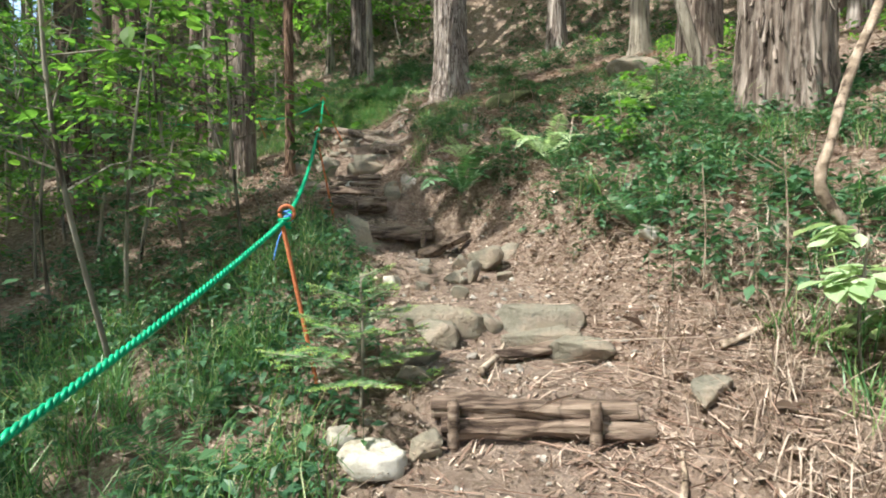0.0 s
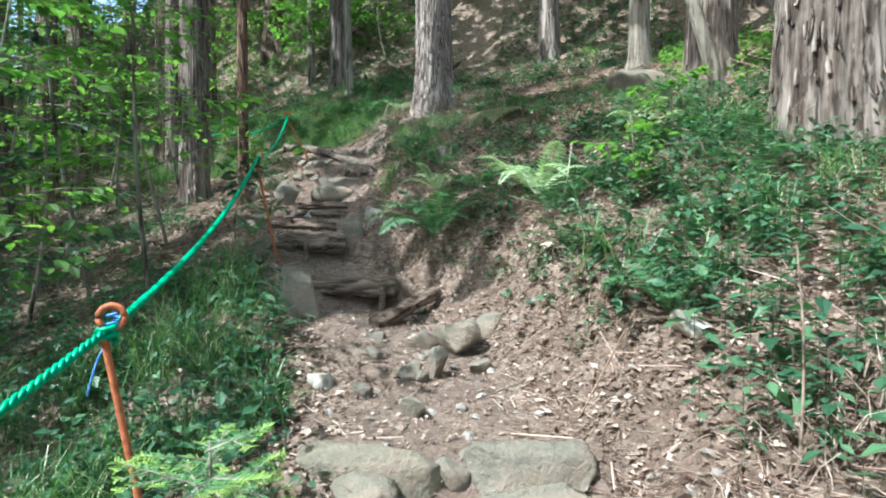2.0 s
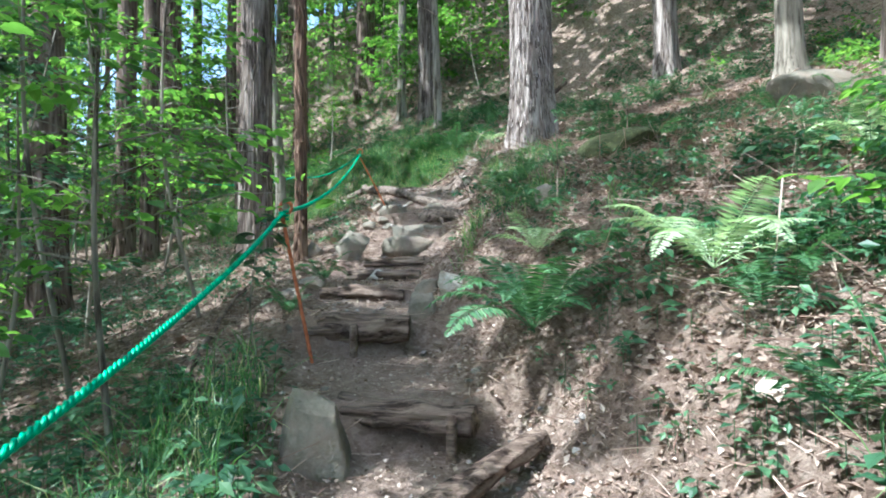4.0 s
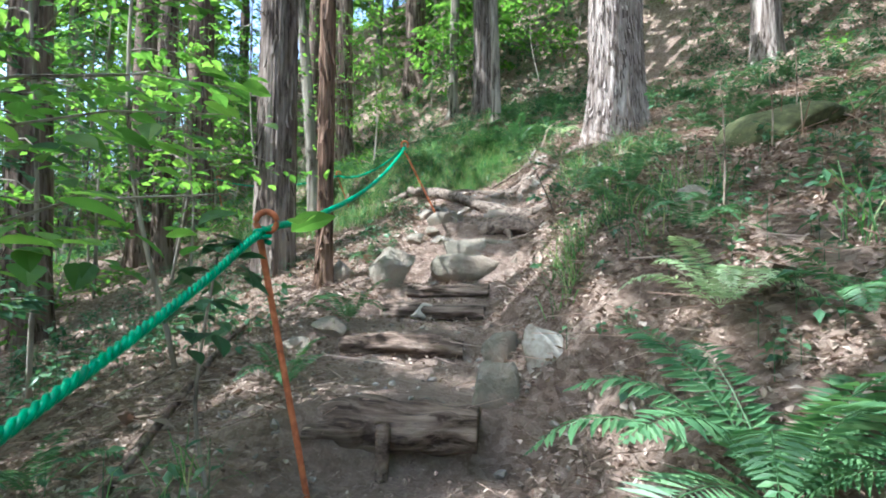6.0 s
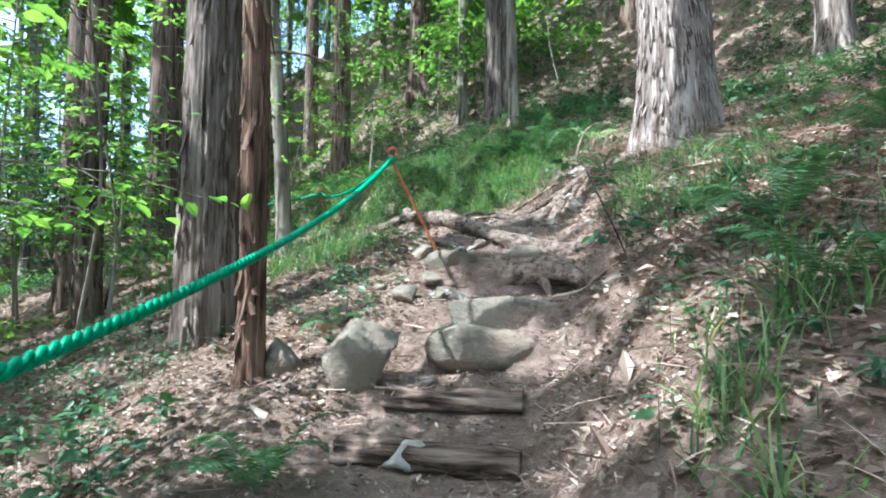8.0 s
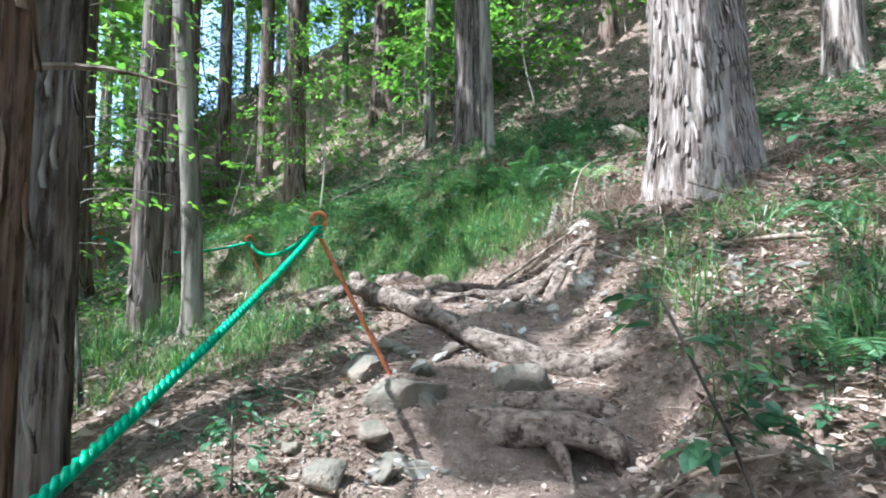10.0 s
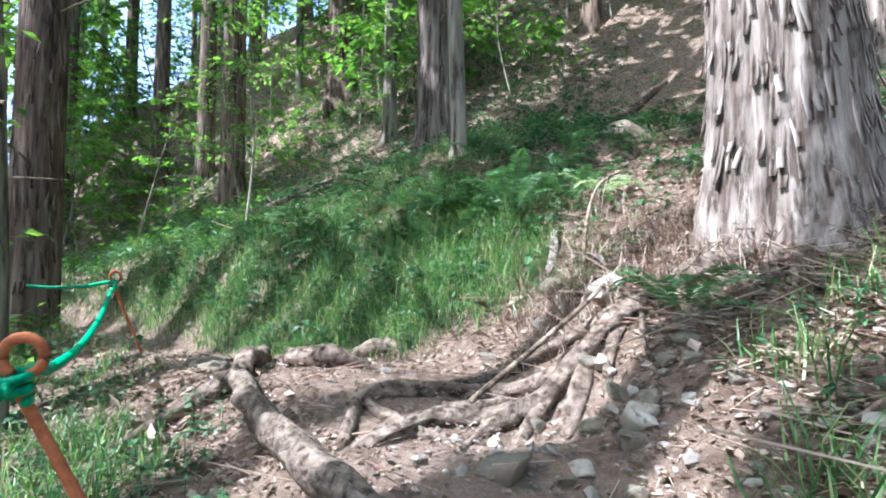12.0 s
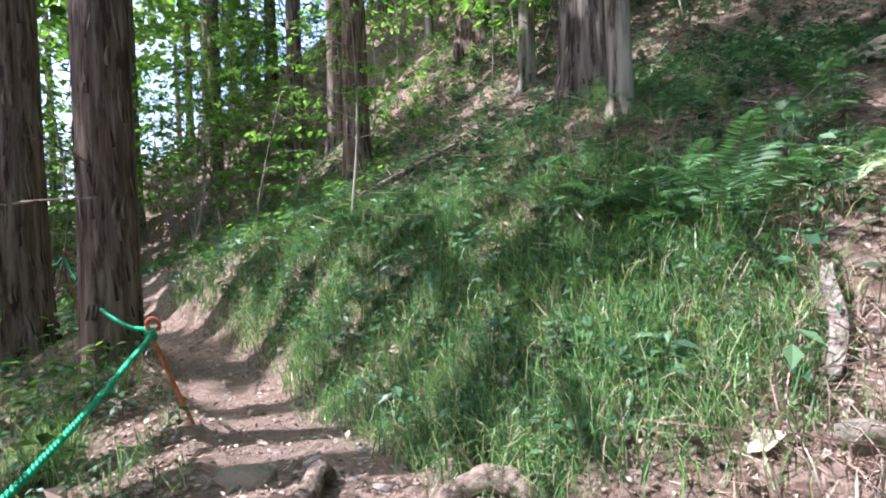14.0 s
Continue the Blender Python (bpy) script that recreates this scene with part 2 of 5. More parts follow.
def turn(yaw, pitch, roll):
    """Rotation matrices (n, 3, 3): roll about y, then pitch about x, then yaw about z."""
    yaw, pitch, roll = np.broadcast_arrays(*(np.asarray(a, float) for a in (yaw, pitch, roll)))
    cz, sz, cx, sx, cy, sy = np.cos(yaw), np.sin(yaw), np.cos(pitch), np.sin(pitch), np.cos(roll), np.sin(roll)
    o, i = np.zeros_like(cz), np.ones_like(cz)
    Z = np.stack([np.stack([cz, -sz, o], -1), np.stack([sz, cz, o], -1), np.stack([o, o, i], -1)], -2)
    X = np.stack([np.stack([i, o, o], -1), np.stack([o, cx, -sx], -1), np.stack([o, sx, cx], -1)], -2)
    Y = np.stack([np.stack([cy, o, sy], -1), np.stack([o, i, o], -1), np.stack([-sy, o, cy], -1)], -2)
    return Z @ X @ Y


def strew(tv, tf, pos, rot, scale):
    """Many copies of one small shape as one pair of arrays."""
    tv, tf, pos = np.asarray(tv, float), np.asarray(tf), np.asarray(pos, float)
    scale = np.asarray(scale, float)
    scale = scale[:, None, None] if scale.ndim == 1 else scale[:, None, :]
    v = np.einsum("nij,nkj->nki", rot, tv[None] * scale) + pos[:, None]
    f = tf[None] + (np.arange(len(pos)) * len(tv))[:, None, None]
    return v.reshape(-1, 3), f.reshape(-1, tf.shape[1])


def gather(lists):
    vs, fs, n = [], [], 0
    for v, f in lists:
        vs.append(v)
        fs.append(f + n)
        n += len(v)
    return np.concatenate(vs), np.concatenate(fs)


# leaf outlines, each along +y from the stalk, folded along the midrib
LEAF = ([(0, 0, 0), (0.26, 0.42, 0.06), (0, 1, -0.08), (-0.26, 0.42, 0.06), (0, 0.45, 0)], [(0, 1, 4), (1, 2, 4), (2, 3, 4), (3, 0, 4)])
DEAD = ([(0, 0, 0), (0.3, 0.38, 0.17), (0, 1, 0.08), (-0.3, 0.42, 0.2)], [(0, 1, 2), (0, 2, 3)])
SPRAY = ([(0, 0, 0), (0.32, 0.25, 0.05), (0.18, 0.5, 0.0), (0.42, 0.75, -0.06), (0.05, 1, -0.12), (-0.3, 0.8, -0.02), (-0.2, 0.5, 0.03), (-0.4, 0.3, 0.05)],
         [(0, 1, 3), (0, 3, 4), (0, 4, 5), (0, 5, 7)])
BROAD = ([(0, 0, 0), (0.14, 0.1, 0.03), (0.29, 0.3, 0.06), (0.31, 0.5, 0.06), (0.2, 0.76, 0.02), (0, 1, -0.1), (-0.2, 0.76, 0.02), (-0.31, 0.5, 0.06), (-0.29, 0.3, 0.06), (-0.14, 0.1, 0.03), (0, 0.45, -0.01)],
         [(i, (i + 1) % 10, 10) for i in range(10)])
PLAIN_LEAF = ([(0, 0, 0), (0.26, 0.45, 0.05), (0, 1, -0.08), (-0.26, 0.45, 0.05)], [(0, 1, 2), (0, 2, 3)])
STICK = ([(0.5, 0, 0), (-0.25, 0, 0.43), (-0.25, 0, -0.43), (0.5, 1, 0), (-0.25, 1, 0.43), (-0.25, 1, -0.43)],
         [(0, 1, 4), (0, 4, 3), (1, 2, 5), (1, 5, 4), (2, 0, 3), (2, 3, 5)])

STRIP = ([(-0.5, 0, 0), (0.5, 0, 0), (0.3, 0.5, 0.03), (-0.3, 0.5, 0.03), (0, 1, 0)], [(0, 1, 2), (0, 2, 3), (3, 2, 4)])


def spline(points, n):
    p = np.asarray(points, float)
    p = np.vstack([2 * p[0] - p[1], p, 2 * p[-1] - p[-2]])
    out = []
    for u in np.linspace(0, len(p) - 3, n):
        i = min(int(u), len(p) - 4)
        t = u - i
        a, b, c, d = p[i:i + 4]
        out.append(0.5 * (2 * b + (c - a) * t + (2 * a - 5 * b + 4 * c - d) * t * t + (3 * b - a - 3 * c + d) * t ** 3))
    return np.array(out)


def tube(points, radii, sides=10, n=24, rough=0.0, squash=1.0, seed=0):
    """A swept, tapered, slightly lumpy tube with closed ends: arrays."""
    c = spline(points, n)
    r = np.interp(np.linspace(0, 1, n), np.linspace(0, 1, len(radii)), radii)
    t = np.gradient(c, axis=0)
    t /= np.linalg.norm(t, axis=1, keepdims=True) + 1e-9
    ref = np.array((0, 0, 1.0)) if abs(t[:, 2]).mean() < 0.8 else np.array((0, 1.0, 0))
    a = np.cross(t, ref)
    a /= np.linalg.norm(a, axis=1, keepdims=True) + 1e-9
    b = np.cross(a, t)
    ang = np.arange(sides) * 2 * math.pi / sides
    v = []
    for i in range(n):
        for k in ang:
            off = a[i] * math.cos(k) + b[i] * math.sin(k) * squash
            g = 1 + rough * noise.noise(Vector(c[i] * 6 + off * 1.3 + seed * 7.7)) + 0.6 * rough * noise.noise(Vector(off * 3 + c[i] * 1.5 + seed))
            v.append(c[i] + off * r[i] * g)
    f = [(i * sides + k, i * sides + (k + 1) % sides, (i + 1) * sides + (k + 1) % sides, (i + 1) * sides + k) for i in range(n - 1) for k in range(sides)]
    v += [c[0], c[-1]]
    e0, e1 = len(v) - 2, len(v) - 1
    f += [(e0, (k + 1) % sides, k, k) for k in range(sides)]
    f += [(e1, (n - 1) * sides + k, (n - 1) * sides + (k + 1) % sides, (n - 1) * sides + (k + 1) % sides) for k in range(sides)]
    tri = []
    for q in f:
        tri.append(q[:3])
        if q[3] != q[2]:
            tri.append((q[0], q[2], q[3]))
    return np.array(v), np.array(tri)


# ---- the ground ----
KNOTS = [(1.3, 3.6, 0.04), (2.6, 5.05, 0.28), (3.2, 8.5, 0.33), (3.1, 9.3, 0.33), (3.2, 14.5, 0.05), (0.3, 17.5, 0.3),
         (3.7, 17.9, 0.3), (0.3, 7.25, 0.02), (0.0, 11.6, 0.02), (-1.1, 12.8, 0.1), (-1.8, 14.6, 0.45), (-5.1, 17.5, 0.2),
         (-6.4, 18.5, 0.45), (-3.3, 9.2, -0.13), (-2.2, 8.4, -0.13), (-3.7, 12.2, -0.15), (0.0, 0.0, 0.05),
         (-2.5, 3.0, -0.1), (-8.0, 8.0, 0.1),
         (-1.85, 14.35, 0.5), (-2.36, 15.96, 0.58), (0.17, 18.58, -0.39), (-7.77, 19.04, -0.07), (-12.7, 23.0, -0.63), (-0.68, 15.5, 0.48),
         (1.0, 7.9, 0.33), (2.84, 6.42, 0.42), (3.02, 16.27, -0.13), (-2.29, 12.69, -0.17), (-1.1, 12.5, 0.0)]
# local rises and dips: x, y, height, reach
SWELLS = [(-1.85, 14.35, 0.30, 0.8), (-2.36, 15.96, 0.26, 1.1), (0.17, 18.58, -0.5, 1.5), (-12.7, 23.0, -0.5, 3.0), (-0.68, 15.5, 0.2, 0.8), (1.0, 8.0, 0.15, 0.8), (-1.15, 12.3, -0.15, 0.5),
          (-2.3, 12.75, -0.12, 0.5), (-3.9, 12.5, -0.12, 0.6)]
# the trail's centre line: x, y, height
TRAIL = [(0.2, -3.0, -0.95), (0.25, 0.0, -0.10), (0.40, 2.46, 0.60), (0.40, 2.52, 0.75), (0.36, 3.25, 0.82), (0.35, 3.38, 0.985), (0.05, 4.5, 1.12),
         (-0.43, 5.50, 1.22), (-0.45, 5.60, 1.42), (-0.84, 6.40, 1.53), (-0.88, 6.50, 1.75), (-1.18, 7.30, 1.80), (-1.20, 7.40, 1.92),
         (-1.25, 8.00, 1.95), (-1.25, 8.06, 2.04), (-1.24, 8.33, 2.06), (-1.24, 8.39, 2.16), (-1.22, 8.78, 2.19), (-1.20, 8.86, 2.37),
         (-1.17, 9.03, 2.39), (-1.16, 9.09, 2.50), (-1.1, 9.50, 2.54), (-1.1, 9.60, 2.70), (-1.25, 10.2, 2.88), (-1.35, 10.7, 3.14),
         (-1.7, 11.4, 3.28), (-2.6, 12.0, 3.24), (-3.4, 12.65, 3.18), (-4.2, 13.15, 3.16), (-5.3, 13.9, 3.2), (-6.9, 14.7, 3.2), (-9, 16, 3.25), (-14, 19, 3.6)]
def hill(x, y):
    r = np.hypot(x + 1, y - 9)
    s = np.where(r > 20, (20 + 6 * (1 - np.exp(-np.maximum(r - 20, 0) / 6))) / np.maximum(r, 1), 1)
    x, y = -1 + (x + 1) * s, 9 + (y - 9) * s
    v = y + 0.3 * x - 17
    base = 0.35 * y + 0.2 * x - 0.3 + 0.55 * np.log1p(np.exp(np.clip(v * 1.5, -30, 30))) / 1.5
    side = 0.83 * y - 0.55 * x - 27
    base = base + 0.5 * np.log1p(np.exp(np.clip(side * 0.7, -30, 30))) / 0.7
    num, den = 0.0, 0.12
    for kx, ky, kz in KNOTS:
        r = 1.2 + 0.06 * abs(ky) + 0.1 * abs(kx)
        w = np.exp(-((x - kx) ** 2 + (y - ky) ** 2) / (2 * r * r))
        num, den = num + w * kz, den + w
    rise = num / den
    for kx, ky, kz, r in SWELLS:
        rise = rise + kz * np.exp(-((x - kx) ** 2 + (y - ky) ** 2) / (2 * r * r))
    return base + rise
def trail(x, y):
    best, height = np.full(np.shape(x), 1e9), np.zeros(np.shape(x))
    for (ax, ay, az), (bx, by, bz) in zip(TRAIL, TRAIL[1:]):
        dx, dy = bx - ax, by - ay
        u = np.clip(((x - ax) * dx + (y - ay) * dy) / (dx * dx + dy * dy), 0, 1)
        d = np.hypot(x - ax - u * dx, y - ay - u * dy)
        near = d < best
        best, height = np.where(near, d, best), np.where(near, az + u * (bz - az), height)
    return best, height
def ground(x, y):
    x, y = np.asarray(x, float), np.asarray(y, float)
    d, h = trail(x, y)
    top = hill(x, y)
    half = 0.34 - 0.13 * np.clip((-2.6 - x) / 1.2, 0, 1)
    k = np.clip((d - half) / (half + 0.55 * np.abs(top - h)), 0, 1)
    k = k * k * (3 - 2 * k)
    return h * (1 - k) + top * k


def axis_steps(lo, hi, step, far):
    mid = np.arange(lo, hi + step / 2, step)
    out, d, s = [], 0.0, step
    while d < far:
        s *= 1.12
        d += s
        out.append(d)
    out = np.array(out)
    return np.concatenate([lo - out[::-1], mid, mid[-1] + out])


GX, GY = axis_steps(-4.6, 3.2, 0.05, 260), axis_steps(0.2, 14.2, 0.05, 260)
XX, YY = np.meshgrid(GX, GY)
ZZ = ground(XX, YY)
TRAIL_D = trail(XX, YY)[0]
lump = np.array([noise.fractal(Vector((x * 0.9, y * 0.9, 3)), 1.0, 2.1, 5) for x, y in zip(XX.ravel(), YY.ravel())]).reshape(XX.shape)
grit = np.array([noise.noise(Vector((x * 7, y * 7, 9))) for x, y in zip(XX.ravel(), YY.ravel())]).reshape(XX.shape)
ZZ = ZZ + lump * np.where(TRAIL_D < 0.6, 0.035, 0.075) + grit * 0.014
nx, ny = len(GX), len(GY)
idx = np.arange(nx * ny).reshape(ny, nx)
quads = np.stack([idx[:-1, :-1], idx[:-1, 1:], idx[1:, 1:], idx[1:, :-1]], -1).reshape(-1, 4)
me = mesh_from("ground", np.stack([XX, YY, ZZ], -1).reshape(-1, 3), quads, M["soil"], True)
att = me.attributes.new("worn", "FLOAT", "POINT")
att.data.foreach_set("value", np.clip(1.35 - TRAIL_D / (0.55 - 0.17 * np.clip((-2.6 - XX) / 1.2, 0, 1)) + lump * 0.5, 0, 1).ravel().astype(np.float32))
tagged(piece("ground", me), "brown leaf-strewn forest hillside with a worn dirt trail", "ground", kind="structure")


def gz(x, y):
    """The ground's height at places."""
    x, y = np.asarray(x, float), np.asarray(y, float)
    i, j = np.clip(np.searchsorted(GX, x) - 1, 0, nx - 2), np.clip(np.searchsorted(GY, y) - 1, 0, ny - 2)
    u, w = (x - GX[i]) / (GX[i + 1] - GX[i]), (y - GY[j]) / (GY[j + 1] - GY[j])
    return (ZZ[j, i] * (1 - u) + ZZ[j, i + 1] * u) * (1 - w) + (ZZ[j + 1, i] * (1 - u) + ZZ[j + 1, i + 1] * u) * w


def gzf(x, y):
    return float(gz(x, y))


# ---- trees ----
def trunk_mesh(name, radius, height, flare, mat, sides=40, rings=40, ridge=0.05, bend=(0, 0), seed=0, lobes=5, flakes=0.0):
    """A tapered trunk with a flared, lobed foot and furrowed bark; rings lie closer near the foot."""
    v = []
    for i in range(rings):
        u = i / (rings - 1)
        h = -0.5 + (height + 0.5) * u ** 1.7
        if flakes:
            h = -0.4 + 5.2 * min(u, 0.8) / 0.8 + (height - 4.8) * max(u - 0.8, 0) / 0.2
        hh = max(h, 0)
        r0 = radius * (1 - 0.55 * hh / height)
        foot = math.exp(-max(h, -0.2) / (radius * 1.3))
        cx, cy = bend[0] * (hh / height) ** 1.5, bend[1] * (hh / height) ** 1.5
        for k in range(sides):
            a = 2 * math.pi * k / sides
            lob = 0.5 + 0.5 * math.cos(lobes * a + seed * 1.7 + 0.9 * math.sin(2 * a + seed))
            n1 = noise.noise(Vector((math.cos(a) * 5.5, math.sin(a) * 5.5, h * 0.45 + seed * 3.1)))
            n2 = noise.noise(Vector((math.cos(a) * 14, math.sin(a) * 14, h * 1.3 + seed * 5.3)))
            r = r0 * (1 + ridge * n1 + ridge * 0.7 * n2) + radius * flare * foot * (0.45 + 0.75 * lob)
            if flakes:
                # overlapping peels: each stands off at its lower end
                strip = a / (2 * math.pi) * 34 + 0.5 * noise.noise(Vector((h * 1.2, seed, math.cos(a) * 2)))
                j = int(strip)
                step = h / (0.3 + 0.3 * noise.cell(Vector((j + 0.5, seed + 0.5, 7.5)))) + 9 * noise.cell(Vector((j + 0.5, seed + 0.5, 3.5)))
                drop = step - math.floor(step)
                edge = min(1, 5 * min(strip - j, j + 1 - strip))
                r += flakes * ((1 - drop) ** 1.2 * (0.3 + 0.7 * edge) - 0.6 * (1 - edge))
            v.append((cx + r * math.cos(a), cy + r * math.sin(a), h))
    f = [(i * sides + k, i * sides + (k + 1) % sides, (i + 1) * sides + (k + 1) % sides, (i + 1) * sides + k) for i in range(rings - 1) for k in range(sides)]
    return mesh_from(name, v, f, mat, True)


def crown_mesh(name, low, high, spread, count, size, seed, mat):
    """Sprays of foliage in drooping tiers round a stem, denser in clumps."""
    g = np.random.default_rng(seed)
    clumps = 46
    ch = low + (high - low) * g.random(clumps)
    ca = g.random(clumps) * 6.283
    cr = spread * (1.05 - 0.75 * (ch - low) / (high - low)) * np.sqrt(g.random(clumps))
    which = g.integers(0, clumps, count)
    pos = np.stack([cr[which] * np.cos(ca[which]), cr[which] * np.sin(ca[which]), ch[which]], -1) + g.normal(0, 1, (count, 3)) * (0.5, 0.5, 0.22)
    rot = turn(g.random(count) * 6.283, g.normal(-0.2, 0.5, count), g.normal(0, 0.6, count))
    return mesh_from(name, *strew(*SPRAY, pos, rot, size * (0.6 + 0.8 * g.random(count))), mat)


def limb_mesh(name, low, high, spread, count, seed, mat, thick=0.035):
    g = np.random.default_rng(seed)
    out = []
    for i in range(count):
        h, a = low + (high - low) * g.random(), g.random() * 6.283
        L = spread * (1.05 - 0.7 * (h - low) / (high - low)) * (0.6 + 0.4 * g.random())
        d = np.array((math.cos(a), math.sin(a), 0))
        out.append(tube([(0, 0, h), d * L * 0.5 + (0, 0, h + 0.25), d * L + (0, 0, h + 0.05)], [thick, thick * 0.6, 0.006], 4, 4))
    return mesh_from(name, *gather(out), mat)


# glades: the sun comes through to these places
GLADES = [(-0.33, 6.8, 2.0), (1.3, 2.1, 0.7), (0.4, 1.7, 0.4), (1.7, 1.8, 0.7), (1.9, 2.4, 1.0), (1.3, 5.8, 2.0), (0.7, 2.2, 0.6), (0.95, 5.4, 1.9), (-0.33, 6.8, 1.9), (1.0, 1.6, 0.5), (0.0, 11.5, 4.6), (-0.2, 11.4, 5.6), (-0.6, 11.6, 3.6), (-1.8, 11.8, 3.4), (-1.7, 12.4, 3.5)]


def shades(x, y, foot):
    """Whether a crown on a trunk standing there would keep the sun from a glade."""
    for gx, gy, gh in GLADES:
        for h in (8, 10, 12, 14, 16):
            k = (foot + h - gh) / SUN.z
            if math.hypot(gx + SUN.x * k - x, gy + SUN.y * k - y) < (2.1 if 3 < gy < 11 else 2.7) * (1.05 - 0.075 * (h - 7)) + (1.3 if gy < 3 else 0.3):
                return True
    return False


CROWNS = [crown_mesh("crown", 7.0, 17.0, 3.1, 370, 0.48, 100 + i, M["canopy"]) for i in range(4)]
BRANCHES = [limb_mesh("bough_work", 6.5, 15.5, 2.6, 10, 200 + i, M["cedar"]) for i in range(3)]


def tree(x, y, me, label, seed=0, lift=0.0, size=1.0, yaw=None, crown=True, name="conifer_tree", group="", always=False):
    ob = thing(name, label, "tree", (x, y, gzf(x, y) + lift), group)
    piece("trunk", me, ob)
    if crown and (always or not shades(x, y, ob.location.z)):
        c = tagged(piece("crown", CROWNS[seed % 4], ob), kind="stuff")
        c.rotation_euler, c.scale = (0, 0, seed * 1.3), (size, size, size)
        b = tagged(piece("bough_work", BRANCHES[seed % 3], ob), kind="stuff")
        b.rotation_euler, b.scale = (0, 0, seed * 1.3), (size, size, size)
    if yaw is not None:
        ob.rotation_euler = (0, 0, yaw)
    return ob


# named trees near the trail
big = tree(0.12, 11.85, trunk_mesh("trunk", 0.33, 19, 0.30, M["hinoki"], 190, 230, 0.06, (-0.5, 0.3), 1, 5, 0.012), "huge old cypress with pale shaggy peeling bark and spreading roots", 1)
four = tree(3.0, 5.35, trunk_mesh("trunk", 0.36, 18, 0.12, M["shadebark"], 150, 170, 0.09, (0.4, 0.2), 2, 6, 0.013), "thick cypress with deeply shredded pale bark on the bank", 2)
tree(3.72, 8.75, trunk_mesh("trunk", 0.30, 18, 0.15, M["shadebark"], 72, 80, 0.08, (0.3, 0), 3), "cypress with furrowed grey bark on the slope", 3)
tree(3.02, 16.27, trunk_mesh("trunk", 0.26, 18, 0.3, M["hinoki"], 60, 70, 0.07, (-0.3, 0), 4), "pale cypress trunk high on the slope", 0)
tree(4.12, 12.64, trunk_mesh("trunk", 0.2, 15, 0.4, M["grey_bark"], 40, 50, 0.03, (0.2, 0.2), 5), "slim grey-barked tree behind a boulder", 1)
tree(-2.36, 15.96, trunk_mesh("trunk", 0.24, 17, 0.35, M["shadebark"], 64, 80, 0.07, (-0.5, 0.5), 6), "grey cypress on the grassy slope with a flared foot", 2)
tree(-1.85, 14.35, trunk_mesh("trunk", 0.085, 9, 0.2, M["grey_bark"], 20, 40, 0.02, (-0.5, 0.7), 7), "smooth slender young tree in the grass", 3, crown=False, name="young_tree")
tree(-3.2, 9.35, trunk_mesh("trunk", 0.19, 17, 0.12, M["shadebark"], 110, 150, 0.12, (0.1, 0.1), 8, 5, 0.01), "grey shaggy cypress beside the rope line", 0)
tree(-2.18, 8.38, trunk_mesh("trunk", 0.062, 11, 0.3, M["redbark"], 48, 150, 0.22, (0.1, -0.2), 9), "thin red-brown tree at the edge of the steps", 1, crown=False, name="young_tree")
tree(-5.35, 8.6, trunk_mesh("trunk", 0.20, 16, 0.3, M["cedar"], 40, 50, 0.05, (-1.2, 0.2), 10), "dark leaning cedar in the shade", 2)
tree(-5.45, 13.2, trunk_mesh("trunk", 0.21, 18, 0.1, M["cedar"], 64, 70, 0.04, (-0.2, 0), 11), "tall dark cedar standing at the trail's edge", 3)
tree(-7.5, 13.7, trunk_mesh("trunk", 0.27, 18, 0.4, M["cedar"], 56, 60, 0.05, (-0.3, 0.2), 12), "dark cedar beside the trail", 0)
tree(-3.85, 11.39, trunk_mesh("trunk", 0.085, 10, 0.3, M["grey_bark"], 26, 40, 0.03, (-1.6, 0.2), 14), "thin grey tree leaning to one side", 1, crown=False, name="young_tree")
tree(-4.64, 11.78, trunk_mesh("trunk", 0.13, 17, 0.15, M["shadebark"], 64, 80, 0.07, (0.2, 0.1), 18), "pale grey cypress beside a leaning thin tree", 0)
tree(-6.6, 11.3, trunk_mesh("trunk", 0.17, 16, 0.3, M["cedar"], 40, 40, 0.05, (0.2, 0), 15), "cedar trunk in the shaded hollow", 2)
tree(-5.6, 10.6, trunk_mesh("trunk", 0.13, 15, 0.3, M["cedar"], 40, 40, 0.05, (0, 0.2), 16), "cedar trunk in the shaded hollow", 3)
tree(-6.0, 22.6, trunk_mesh("trunk", 0.36, 17, 0.4, M["cedar"], 48, 50, 0.06, (0, 0), 17), "dark cedar on the crest of the slope", 1)

# two unseen cedars, added only so their crowns shade the trail and left bank
for x, y, size, tall, seed in ((-5.6, 5.2, 1.0, 17, 1), (-4.9, 0.6, 0.42, 8, 2)):
    tree(x, y, trunk_mesh("trunk", 0.011 * tall, tall, 0.3, M["cedar"], 40, 50, 0.05, (0.2, 0.1), 40 + seed), "unseen cedar added to shade the trail and its bank", seed, size=size, always=True)

